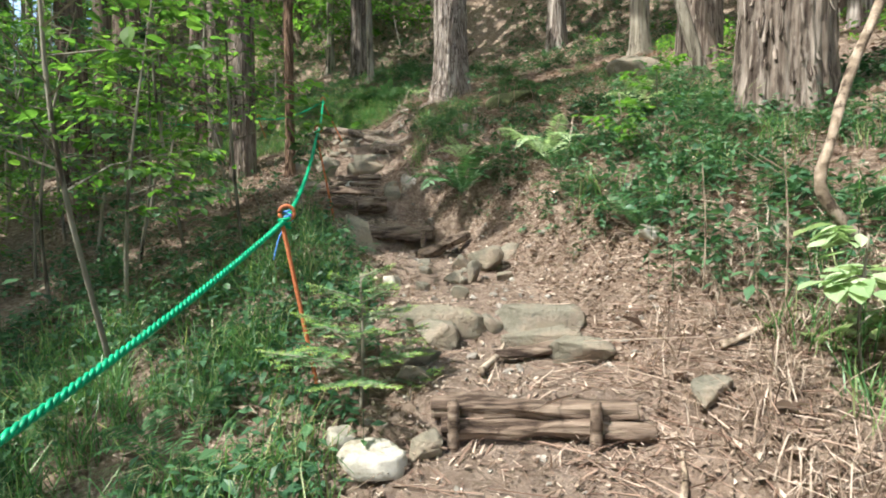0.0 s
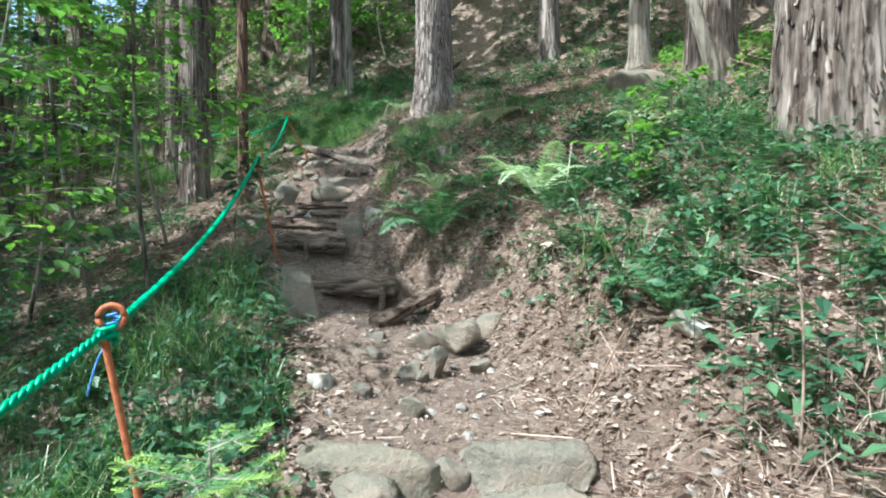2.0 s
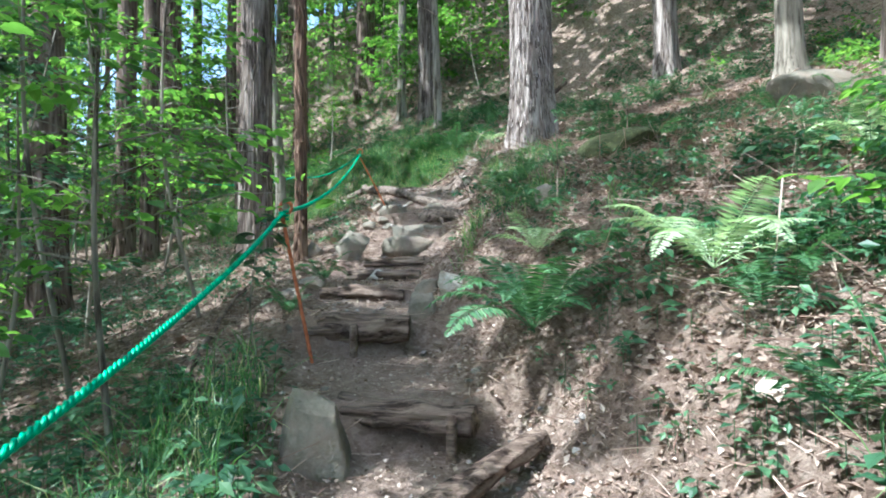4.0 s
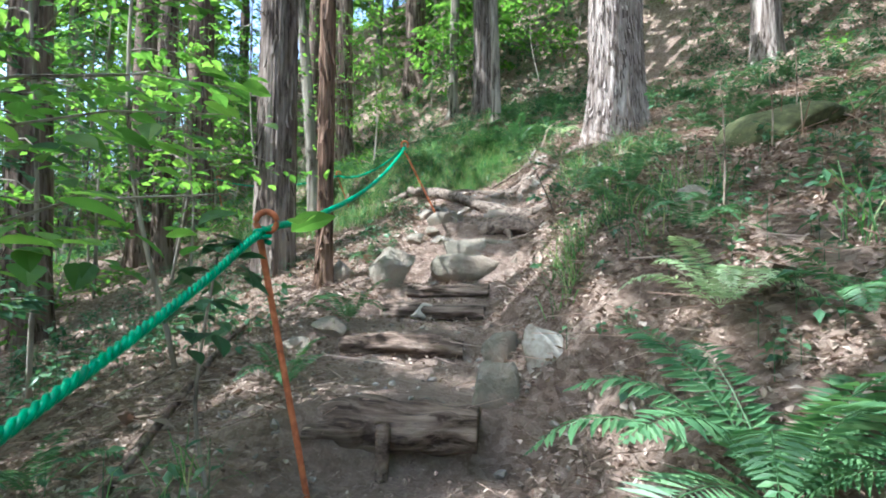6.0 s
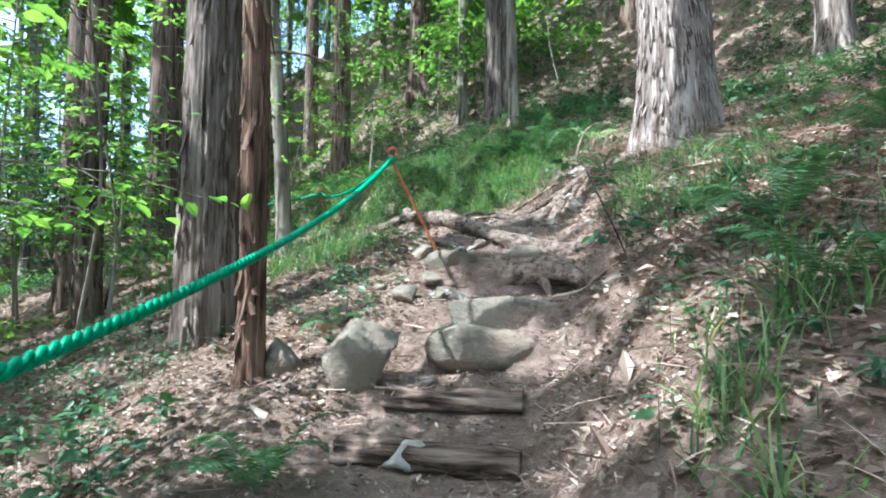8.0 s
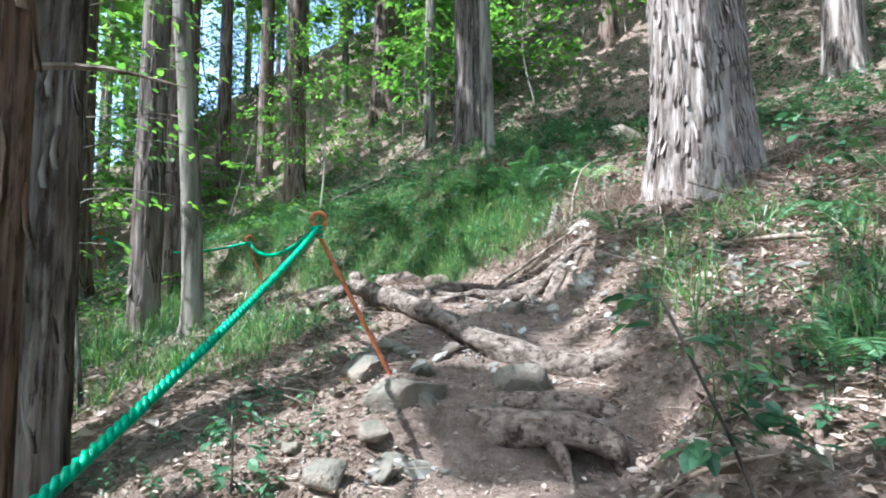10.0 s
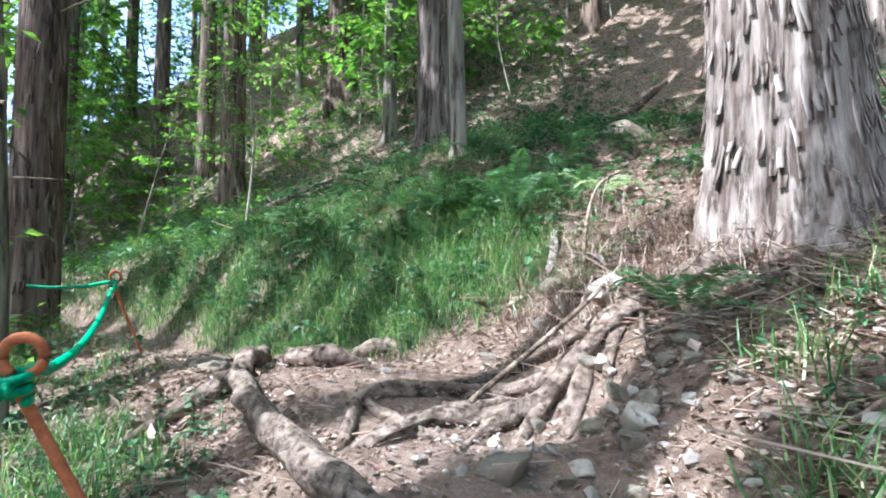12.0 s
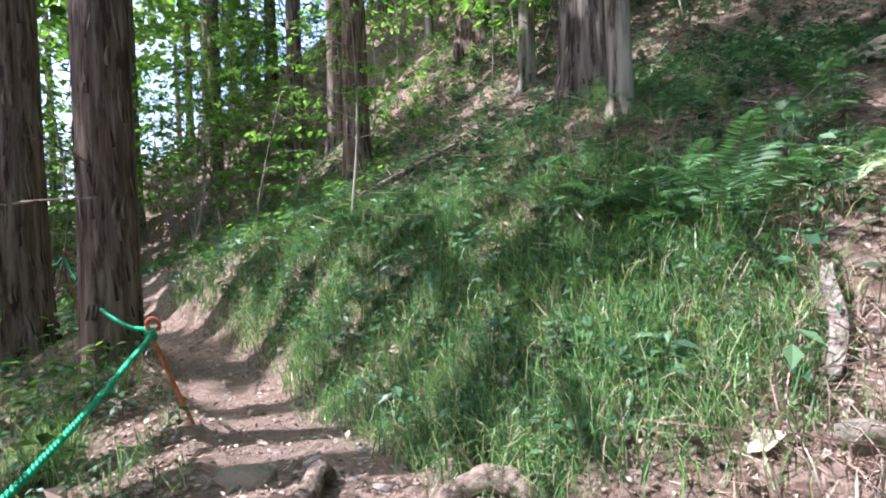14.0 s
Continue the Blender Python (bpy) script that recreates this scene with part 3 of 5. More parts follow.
# the rest of the wood
FAR_TRUNKS = [trunk_mesh("trunk", r, 17, 0.35, M[b], 16, 16, 0.06, (bx, 0), 30 + i) for i, (r, b, bx) in enumerate(
    [(0.20, "cedar", 0.3), (0.16, "hinoki", -0.4), (0.24, "cedar", 0.0), (0.13, "grey_bark", 0.6)])]
kept = [(o.location.x, o.location.y) for o in scene.objects if o.get("category") == "tree"]
WAY = np.array([(x, y) for x, y, z in TRAIL] + [(e[0], e[1]) for t, e, g, r in PATH])
tries = 0
g = np.random.default_rng(21)
far_trees = []
while len(far_trees) < 215 and tries < 8000:
    tries += 1
    x, y = g.uniform(-34, 24), g.uniform(-14, 46)
    if np.hypot(*(WAY - (x, y)).T).min() < 2.6 or (-5.0 < x < 4.8 and 0 < y < 16.5) or min(math.hypot(x - a, y - b) for a, b in kept) < 1.9:
        continue
    # an open strip on the slope above the bend, and gaps in the canopy
    if (-6 < x < 3.2 and 12 < y < 17.5) or (shades(x, y, gzf(x, y))):
        continue
    kept.append((x, y))
    far_trees.append((x, y))
for i, (x, y) in enumerate(far_trees):
    k = int(g.integers(0, 4))
    o = tree(x, y, FAR_TRUNKS[k], ("straight dark cedar in the wood", "grey cypress in the wood", "stout dark cedar in the wood", "slim grey tree in the wood")[k], i,
             size=0.85 + 0.3 * g.random(), yaw=g.random() * 6.28, group="trees of the wood")


def broadleaf(x, y, height, spread, leaves, leaf, seed, label, lean=(0, 0), low=0.35, stem=0.018, mat="maple", group="", name="sapling", shape=LEAF):
    """A young broad-leaved tree: thin stem, twigs in flat tiers, and separate leaves along them."""
    g = np.random.default_rng(seed)
    ob = thing(name, label, "sapling", (x, y, gzf(x, y) - 0.03), group)
    top = np.array((lean[0], lean[1], height))
    bend = g.normal(0, 0.05 * height, 2)
    stem_pts = [np.zeros(3), top * 0.4 + (bend[0], bend[1], 0), top]
    piece("stem", mesh_from("stem", *tube(stem_pts, [stem, stem * 0.7, 0.004], 7, 14, 0.1, 1, seed), M["grey_bark"], True), ob)
    twigs, pos, yaw, pit = [], [], [], []
    n = max(6, int(height * 5))
    line = spline(stem_pts, 60)
    for i in range(n):
        u = low + (1 - low) * (i + g.random()) / n
        base = line[min(59, int(u * 59))]
        a = g.random() * 6.283
        L = spread * (1.15 - 0.75 * u) * (0.6 + 0.5 * g.random())
        d = np.array((math.cos(a), math.sin(a), 0))
        end = base + d * L + (0, 0, L * g.uniform(-0.05, 0.3))
        twigs.append(tube([base, (base + end) / 2 + (0, 0, 0.08 * L), end], [stem * 0.4, stem * 0.25, 0.0015], 3, 4))
        m = max(4, int(leaves / n))
        t = 0.25 + 0.75 * g.random(m)
        side = np.array((-d[1], d[0], 0))
        p = base + np.outer(t, end - base) + np.outer(g.normal(0, 0.17 * L, m), side) + g.normal(0, 0.02, (m, 3))
        pos.append(p)
        yaw.append(a - 1.57 + g.normal(0, 0.8, m))
        pit.append(g.normal(-0.25, 0.25, m))
    pos, yaw, pit = np.concatenate(pos), np.concatenate(yaw), np.concatenate(pit)
    tagged(piece("twig_work", mesh_from("twig_work", *gather(twigs), M["grey_bark"]), ob), kind="stuff")
    tagged(piece("foliage", mesh_from("foliage", *strew(*shape, pos, turn(yaw, pit, g.normal(0, 0.3, len(pos))), leaf * (0.6 + 0.7 * g.random(len(pos)))), M[mat]), ob), kind="stuff")
    return ob


SAPLINGS = "saplings on the shaded side"
g = np.random.default_rng(5)
spots = [(-1.9, 3.6), (-2.4, 4.6), (-1.75, 5.3), (-2.6, 6.0), (-3.2, 4.9), (-3.6, 7.2), (-2.6, 7.3), (-4.2, 6.1), (-4.6, 9.6), (-3.9, 10.4), (-5.0, 4.4), (-3.9, 3.4),
         (-6.0, 7.0), (-6.2, 9.6), (-7.2, 9.0), (-7.6, 11.4), (-5.6, 5.6), (-7.6, 6.2), (-4.4, 14.9), (-6.9, 16.3), (-8.6, 14.6), (-9.5, 12.5), (-9.4, 17.5), (-8.0, 18.5), (-10.5, 15.5),
         (-5.9, 17.6), (-7.4, 20.3), (-11.5, 19.5)]
for i, (x, y) in enumerate(spots):
    h = g.uniform(1.8, 4.8)
    broadleaf(x, y, h, 0.5 + 0.25 * h, int(150 + 110 * h), 0.085, 300 + i, "young broad-leaved tree with thin stem and bright green leaves", tuple(g.normal(0, 0.25, 2)),
              group=SAPLINGS, shape=BROAD if x > -2.7 else LEAF)
kinds = []
for i in range(8):
    h = 2.4 + 0.7 * i
    kinds.append(broadleaf(-14 - i, 12 + i, h, 0.9 + 0.25 * h, int(190 + 70 * h), 0.18, 400 + i, "leafy young tree in the wood behind", tuple(g.normal(0, 0.3, 2)), group="young trees in the wood", shape=PLAIN_LEAF))
for i in range(105):
    if i % 3 == 0:
        x, y = g.uniform(-9, 8), g.uniform(19.0, 32)
    elif i % 3 == 1:
        x, y = g.uniform(-26, -7.5), g.uniform(4, 34)
    else:
        a, r = g.uniform(1.5, 2.9), g.uniform(16, 30)
        x, y = -1 + r * math.cos(a), 9 + r * math.sin(a)
    if trail(np.array([x]), np.array([y]))[0][0] < 1.3:
        continue
    copy_thing(kinds[i % 8], pose(x, y, gzf(x, y) - 0.05, 0, 0, g.uniform(0, 360)))


# taller young trees: a leafy layer under the canopy
g = np.random.default_rng(9)
tall = [broadleaf(-20 - 2 * i, 16 + i, 5.0 + 1.1 * i, 1.9 + 0.25 * i, 1000, 0.2, 430 + i, "tall leafy young tree in the wood behind", tuple(g.normal(0, 0.4, 2)), 0.2, 0.035,
                  mat=("maple", "herb")[i % 2], group="tall young trees in the wood", shape=PLAIN_LEAF) for i in range(5)]
for i in range(62):
    a, r = radians(g.uniform(42, 182)), g.uniform(17, 33)
    x, y = -1 + r * math.cos(a), 9 + r * math.sin(a)
    if trail(np.array([x]), np.array([y]))[0][0] < 2.0 or (-7 < x < 3 and y < 22):
        continue
    copy_thing(tall[i % 5], pose(x, y, gzf(x, y) - 0.05, 0, 0, g.uniform(0, 360)))
near = [broadleaf(-2.9 - 0.9 * i, 5.7 + 0.8 * i, 2.2 + 0.65 * i, 0.9 + 0.16 * i, 620, 0.085, 460 + i, "young broad-leaved tree with tiers of mid-green leaves", tuple(g.normal(0, 0.3, 2)),
                  0.3, 0.02, mat=("herb", "maple", "herb")[i % 3], group="leafy saplings beside the rope") for i in range(5)]
for i in range(26):
    x, y = g.uniform(-9.5, -2.2), g.uniform(3.0, 13.0)
    if x > -4.4 and y > 4.8 or trail(np.array([x]), np.array([y]))[0][0] < 1.7:
        continue
    copy_thing(near[i % 5], pose(x, y, gzf(x, y) - 0.04, 0, 0, g.uniform(0, 360)))


# young trees on both sides of the trail where it leaves the view
for i in range(26):
    a, r = radians(g.uniform(130, 152)), g.uniform(11, 25)
    x, y = -1.2 + r * math.cos(a), 10 + r * math.sin(a)
    if trail(np.array([x]), np.array([y]))[0][0] > 1.1:
        copy_thing(kinds[i % 6], pose(x, y, gzf(x, y) - 0.05, 0, 0, g.uniform(0, 360)))
# shrubs along the crest above the trail
for i in range(34):
    x, y = g.uniform(-4.5, 11), g.uniform(17.6, 26)
    copy_thing(kinds[i % 4], pose(x, y, gzf(x, y) - 0.05, 0, 0, g.uniform(0, 360)))


# ---- rope and pins ----
def pin(foot, top, label, rope_to_ring=0.03):
    """A bar driven in aslant, its upper end bent round into an open ring."""
    foot, top = np.array(foot, float), np.array(top, float)
    ob = thing("rope_pin", label, "rope post", tuple(foot), "steel pins along the rope")
    d = (top - foot) / np.linalg.norm(top - foot)
    side = np.cross(d, (0.3, -1, 0.2))
    side /= np.linalg.norm(side)
    r, bar = 0.034, 0.0105
    shaft = [-0.35 * d, (top - foot) * 0.5, top - foot - d * r]
    piece("shaft", mesh_from("shaft", *tube(shaft, [bar, bar, bar], 10, 24, 0.12, 1, foot[1]), M["rust"], True), ob)
    c = top - foot + side * r * 0.9
    ring = [c + r * (-side * math.cos(a) + d * math.sin(a)) for a in np.linspace(-0.6, 4.9, 12)]
    piece("ring", mesh_from("ring", *tube(ring, [bar, bar, bar * 0.9], 8, 26), M["rust"], True), ob)
    return ob


PINS = [((-0.56, 3.02, gzf(-0.56, 3.02)), (-0.726, 3.021, 1.50)), ((-1.10, 6.12, gzf(-1.10, 6.12)), (-1.267, 6.055, 2.42)),
        ((-1.70, 9.90, gzf(-1.70, 9.90)), (-2.03, 9.75, 3.53)), ((-3.80, 12.45, gzf(-3.80, 12.45)), (-3.97, 12.34, 3.76))]
for a, b in PINS:
    pin(a, b, "leaning rusty orange steel pin with a ringed top")
pin((-7.25, 14.15, gzf(-7.25, 14.15)), (-7.35, 14.05, gzf(-7.25, 14.15) + 0.75), "leaning rusty orange steel pin with a ringed top")


def twisted(points, r, n):
    """Three strands laid round one another."""
    c = spline(points, n)
    t = np.gradient(c, axis=0)
    t /= np.linalg.norm(t, axis=1, keepdims=True)
    a = np.cross(t, (0, 0, 1.0))
    a /= np.linalg.norm(a, axis=1, keepdims=True)
    b = np.cross(a, t)
    s = np.concatenate([[0], np.cumsum(np.linalg.norm(np.diff(c, axis=0), axis=1))])
    out = []
    for k in range(3):
        w = s * 2 * math.pi / (r * 5.5) + k * 2.094
        mid = c + (a * np.cos(w)[:, None] + b * np.sin(w)[:, None]) * r * 0.44
        ang = np.arange(6) * math.pi / 3
        v = (mid[:, None] + (a[:, None] * np.cos(ang)[None, :, None] + b[:, None] * np.sin(ang)[None, :, None]) * r * 0.62).reshape(-1, 3)
        i, j = np.meshgrid(np.arange(n - 1), np.arange(6), indexing="ij")
        q = np.stack([i * 6 + j, i * 6 + (j + 1) % 6, (i + 1) * 6 + (j + 1) % 6, (i + 1) * 6 + j], -1).reshape(-1, 4)
        out.append((v, q))
    return out


tops = [np.array((-1.25, -0.6, 0.55))] + [np.array(b) + (0.02, 0, -0.03) for a, b in PINS] + [np.array((-7.35, 14.05, gzf(-7.25, 14.15) + 0.72)), np.array((-10.5, 15.6, 4.3))]
line = []
for i, ((p, q), sag) in enumerate(zip(zip(tops, tops[1:]), (0.14, 0.10, 0.12, 0.12, 0.15, 0.2))):
    for u in np.linspace(0, 1, 9)[(0 if i == 0 else 1):]:
        line.append(p + (q - p) * u - np.array((0, 0, sag * 4 * u * (1 - u))))
rope = thing("guide_rope", "bright green twisted plastic rope strung loosely between pins", "rope", tuple(tops[1]))
for v, q in twisted([p - tops[1] for p in line], 0.0135, 2300):
    piece("strand", mesh_from("strand", v, q, M["rope"], True), rope)
for i, (a, b) in enumerate(PINS):
    b = np.array(b)
    loops = [b - tops[1] + (0.02, 0, -0.035) + np.array((0.024 * math.cos(w), 0.024 * math.sin(w), 0.0035 * w - 0.03)) for w in np.linspace(0, 15, 24)]
    piece("knot", mesh_from("knot", *tube(loops, [0.009, 0.009], 6, 60), M["rope"], True), rope, "green rope wound round the pin")
cord = thing("blue_cord", "short blue cord end tied at the pin", "cord", PINS[0][1])
b = np.array((0, 0, -0.02))
piece("cord_end", mesh_from("cord_end", *tube([b + (0.03, 0.02, 0.02), b + (0.02, 0.02, -0.03), b + (-0.01, 0.0, -0.1), b + (-0.03, -0.02, -0.2)], [0.005, 0.004, 0.003], 6, 14), M["cord"], True), cord)
piece("cord_wrap", mesh_from("cord_wrap", *tube([(0.03 + 0.02 * math.cos(w), 0.02 + 0.02 * math.sin(w), 0.004 * w - 0.03) for w in np.linspace(0, 12, 20)], [0.005, 0.005], 6, 40), M["cord"], True), cord)


# ---- stones ----
def rock_mesh(name, size, seed, mat, cuts=11, detail=4):
    """A worn boulder: a ball cut by random planes, with rounded breaks and pits."""
    g = np.random.default_rng(seed)
    bm = bmesh.new()
    bmesh.ops.create_icosphere(bm, subdivisions=detail, radius=1)
    planes = [(Vector(g.normal(0, 1, 3)).normalized(), g.uniform(0.38, 0.78)) for _ in range(cuts)]
    for v in bm.verts:
        p = Vector([math.copysign(abs(q) ** 0.72, q) for q in v.co])
        for n, d in planes:
            over = p.dot(n) - d
            if over > 0:
                p -= n * over * 0.985
        p *= 1 + 0.06 * noise.noise(p * 2.2 + Vector((seed, 0, 0))) + 0.04 * noise.noise(p * 16 + Vector((seed, 0, 3))) + 0.05 * noise.noise(p * 7 + Vector((0, seed, 0)))
        v.co = p
    for axis in range(3):
        lo, hi = min(v.co[axis] for v in bm.verts), max(v.co[axis] for v in bm.verts)
        for v in bm.verts:
            v.co[axis] = ((v.co[axis] - lo) / (hi - lo) - 0.5) * size[axis]
    me = bpy.data.meshes.new(name)
    bm.to_mesh(me)
    bm.free()
    me.materials.append(mat)
    me.polygons.foreach_set("use_smooth", np.full(len(me.polygons), True))
    return me


def rock(x, y, size, label, seed, z=None, yaw=0.0, tilt=(0, 0), mat="stone", name="rock", sink=0.3, group="", cuts=10):
    """size: full width, depth, height. z: the top, or resting in the ground when left out."""
    base = gzf(x, y)
    at = base + size[2] * (0.5 - sink) if z is None else z - size[2] * 0.5
    ob = tagged(new(name, rock_mesh(name, size, seed, M[mat], cuts=cuts, detail=4 if max(size) > 0.2 else 3)), label, "rock", group)
    ob.location, ob.rotation_euler = (x, y, at), (radians(tilt[0]), radians(tilt[1]), radians(yaw))
    return ob


# at the first steps
rock(-0.20, 2.36, (0.27, 0.2, 0.17), "pale sunlit stone on the trail's edge", 1, mat="pale_stone", cuts=6)
rock(0.0, 2.40, (0.13, 0.13, 0.13), "dark angular stone beside a pale one", 2)
rock(-0.34, 2.55, (0.14, 0.13, 0.13), "small pale stone at the grass edge", 3, mat="pale_stone")
rock(1.05, 2.36, (0.15, 0.12, 0.12), "reddish flat stone half buried in dirt", 4)
rock(0.70, 2.92, (0.30, 0.2, 0.2), "grey block of stone set in the step", 5, z=0.92, cuts=6)
rock(-0.05, 2.95, (0.2, 0.14, 0.1), "flat grey stone beside the log step", 6)
rock(-0.06, 2.78, (0.18, 0.14, 0.09), "flat grey stone beside the log step", 57)
rock(0.02, 3.22, (0.24, 0.2, 0.17), "rounded grey stone under a flat step stone", 7, z=0.955, cuts=6)
rock(0.02, 3.35, (0.54, 0.2, 0.24), "broad flat step stone, grey-green and dusty", 8, z=1.015, yaw=-4, cuts=5)
rock(0.56, 3.35, (0.52, 0.2, 0.22), "long flat step stone with broken edge", 19, z=1.015, yaw=-5, cuts=6)
rock(0.30, 3.36, (0.16, 0.14, 0.12), "small grey stone wedged between step stones", 58, z=0.965)
rock(0.56, 3.24, (0.42, 0.13, 0.12), "low split slab under the step stones", 59, z=0.92, yaw=6)
rock(0.35, 4.46, (0.26, 0.22, 0.24), "grey boulder at the foot of the bank", 10, z=1.30)
rock(0.52, 4.62, (0.2, 0.16, 0.18), "grey stone on the bank", 11)
rock(0.24, 4.15, (0.1, 0.12, 0.22), "upright narrow stone beside the trail", 12, tilt=(0, 14))
rock(0.18, 4.55, (0.16, 0.14, 0.16), "greenish stone at the bank", 13)
rock(1.27, 3.62, (0.16, 0.13, 0.13), "pale grey stone among leaves", 14, mat="pale_stone")
rock(1.75, 3.2, (0.18, 0.15, 0.12), "grey stone among leaves on the bank", 15)
rock(-0.70, 5.28, (0.36, 0.32, 0.42), "mossy upright boulder at the end of a log step", 16, z=1.53, tilt=(0, 10), cuts=11)
rock(2.9, 9.1, (1.0, 0.6, 0.5), "flat-faced grey-green boulder on the slope", 17, yaw=10, sink=0.48)
# the middle steps
rock(-0.33, 6.82, (0.25, 0.22, 0.42), "white and ochre upright rock in the sun", 18, z=2.07, tilt=(0, -16), mat="pale_stone")
rock(-0.58, 6.72, (0.22, 0.17, 0.34), "rounded grey stone leaning at the log's end", 19, z=1.9, tilt=(8, 0))
rock(-0.60, 7.15, (0.20, 0.12, 0.22), "flat grey stone leaning at the step", 20, z=1.98, tilt=(0, -28))
rock(-1.28, 8.0, (0.17, 0.14, 0.13), "pale rounded stone on the step", 21, z=2.06, mat="pale_stone")
rock(-1.62, 7.35, (0.24, 0.16, 0.12), "small grey flat stone at the trail's edge", 22)
rock(-1.72, 7.15, (0.18, 0.15, 0.1), "small grey flat stone at the trail's edge", 23)
rock(-1.67, 8.50, (0.34, 0.30, 0.44), "blocky upright stone post with mossy foot", 24, z=2.46, yaw=8)
rock(0.30, 7.3, (0.22, 0.18, 0.17), "grey rock on the leafy bank", 25)
# the upper steps
rock(-1.16, 8.86, (0.62, 0.30, 0.24), "long smooth step stone, dusty grey", 63, z=2.42, yaw=3, cuts=3)
rock(-0.78, 8.82, (0.14, 0.2, 0.24), "small upright stone at the step's end", 27, z=2.42)
rock(-1.22, 9.08, (0.36, 0.18, 0.30), "flat grey riser stone set in the trail", 28, z=2.56, cuts=6)
rock(-0.90, 9.12, (0.36, 0.18, 0.22), "long grey riser stone set in the trail", 29, z=2.55, cuts=6)
rock(-0.44, 8.92, (0.32, 0.28, 0.26), "faceted grey rock on the bank", 30, z=2.68)
rock(-1.56, 9.68, (0.36, 0.22, 0.24), "slanted grey slab beside the root", 31, tilt=(10, -28), z=2.88, cuts=6)
rock(-1.86, 9.92, (0.22, 0.18, 0.16), "grey stone by the pin", 32)
rock(-1.55, 9.4, (0.16, 0.12, 0.10), "small flat grey stone on the trail", 33)
rock(-1.72, 9.22, (0.15, 0.12, 0.12), "small pale stone on the trail's edge", 34)
rock(-2.05, 9.05, (0.14, 0.12, 0.16), "small upright stone on the bank", 35)
rock(-2.08, 8.45, (0.22, 0.14, 0.22), "leaning flat stone on the bank", 36, tilt=(0, -30))
rock(-1.10, 9.95, (0.26, 0.2, 0.2), "brown stone under the big root", 37, sink=0.55)
rock(-1.72, 10.42, (0.2, 0.14, 0.14), "grey-green square stone under the root", 38, z=2.98)
rock(-1.22, 10.66, (0.2, 0.14, 0.12), "flat grey stone behind the root", 39, sink=0.5)
rock(-0.79, 10.76, (0.12, 0.11, 0.11), "small round pale stone among roots", 40, mat="pale_stone")
rock(-0.62, 10.60, (0.2, 0.17, 0.16), "rounded pale stone beside the roots", 41, mat="pale_stone", z=3.2)
rock(-2.85, 11.75, (0.2, 0.16, 0.08), "flat stone set in the trail", 42)
rock(-3.05, 12.05, (0.24, 0.2, 0.08), "flat stone set in the trail", 43)
rock(-0.80, 11.52, (0.16, 0.12, 0.14), "pale stone on the bank under the cypress", 44, mat="pale_stone", sink=0.2)
rock(-1.02, 11.94, (0.13, 0.11, 0.12), "grey rock in the bank", 45)
rock(-1.10, 11.75, (0.06, 0.05, 0.05), "small pale stone in the litter of the bank", 47, mat="pale_stone")
rock(-1.33, 11.70, (0.12, 0.09, 0.07), "flat grey stone in the dirt", 48)
rock(-0.2, 14.8, (0.5, 0.3, 0.26), "dark grey rock on the slope", 46)

g = np.random.default_rng(15)
for i in range(26):
    x, y = (g.uniform(-2.1, -1.35), g.uniform(8.9, 10.2)) if i < 16 else (g.uniform(-0.3, 0.5), g.uniform(3.7, 4.9))
    s = g.uniform(0.06, 0.13)
    rock(x, y, (s * 1.2, s, s * 0.8), "small broken grey stone at the trail's edge", 700 + i, yaw=g.uniform(0, 180), tilt=(g.uniform(-15, 15), g.uniform(-15, 15)), group="small stones beside the steps",
         mat="pale_stone" if i % 9 == 0 else "stone")

for i in range(34):
    x, y, s = g.uniform(-1.15, -0.5), g.uniform(10.55, 11.5), g.uniform(0.035, 0.085)
    rock(x, y, (s * 1.25, s, s * 0.8), "small broken grey stone among roots", 740 + i, yaw=g.uniform(0, 180), tilt=(g.uniform(-15, 15), g.uniform(-15, 15)), group="small stones among the roots",
         mat="pale_stone" if i % 6 == 0 else "stone")

# ---- log steps ----
def log_step(p, q, r, label, seed, stakes=()):
    p, q = np.array(p, float), np.array(q, float)
    mid = (p + q) / 2
    ob = thing("log_step", label, "log step", tuple(mid))
    n = 5
    pts = [p + (q - p) * u - mid + (0, 0, 0.008 * math.sin(seed + u * 5)) for u in np.linspace(0, 1, n)]
    piece("log", mesh_from("log", *tube(pts, [r, r * 1.05, r * 0.95, r * 1.02, r * 0.92], 26, 70, 0.55, 0.85, seed), M["log"], True), ob)
    for k, s in enumerate(stakes):
        b = p + (q - p) * s - mid + (0.0, -r - 0.03, 0)
        piece("stake", mesh_from("stake", *tube([b + (0, 0, -0.3), b + (0.006, 0, 0.0), b + (0, 0.005, 0.05)], [0.024, 0.024, 0.02], 9, 10, 0.3, 1, seed + k), M["log"], True), ob, "wooden stake")
    return ob


log_step((0.02, 2.50, 0.722), (0.80, 2.42, 0.735), 0.042, "split weathered log held by stakes as a step", 1, (0.10, 0.78))
log_step((0.06, 2.475, 0.655), (0.86, 2.395, 0.66), 0.045, "split reddish log under the top of the step", 11)
log_step((0.30, 2.93, 0.83), (0.66, 3.05, 0.86), 0.03, "thin grey pole lying across the trail", 2)
log_step((-0.74, 5.62, 1.365), (-0.06, 5.50, 1.355), 0.075, "worn flat-topped log step with frayed end", 3, (0.85,))
log_step((-0.16, 4.95, 1.20), (0.24, 5.32, 1.36), 0.05, "bent log lying beside the step", 4)
log_step((-1.24, 6.42, 1.655), (-0.60, 6.50, 1.675), 0.105, "thick weathered log forming a step", 5, (0.5,))
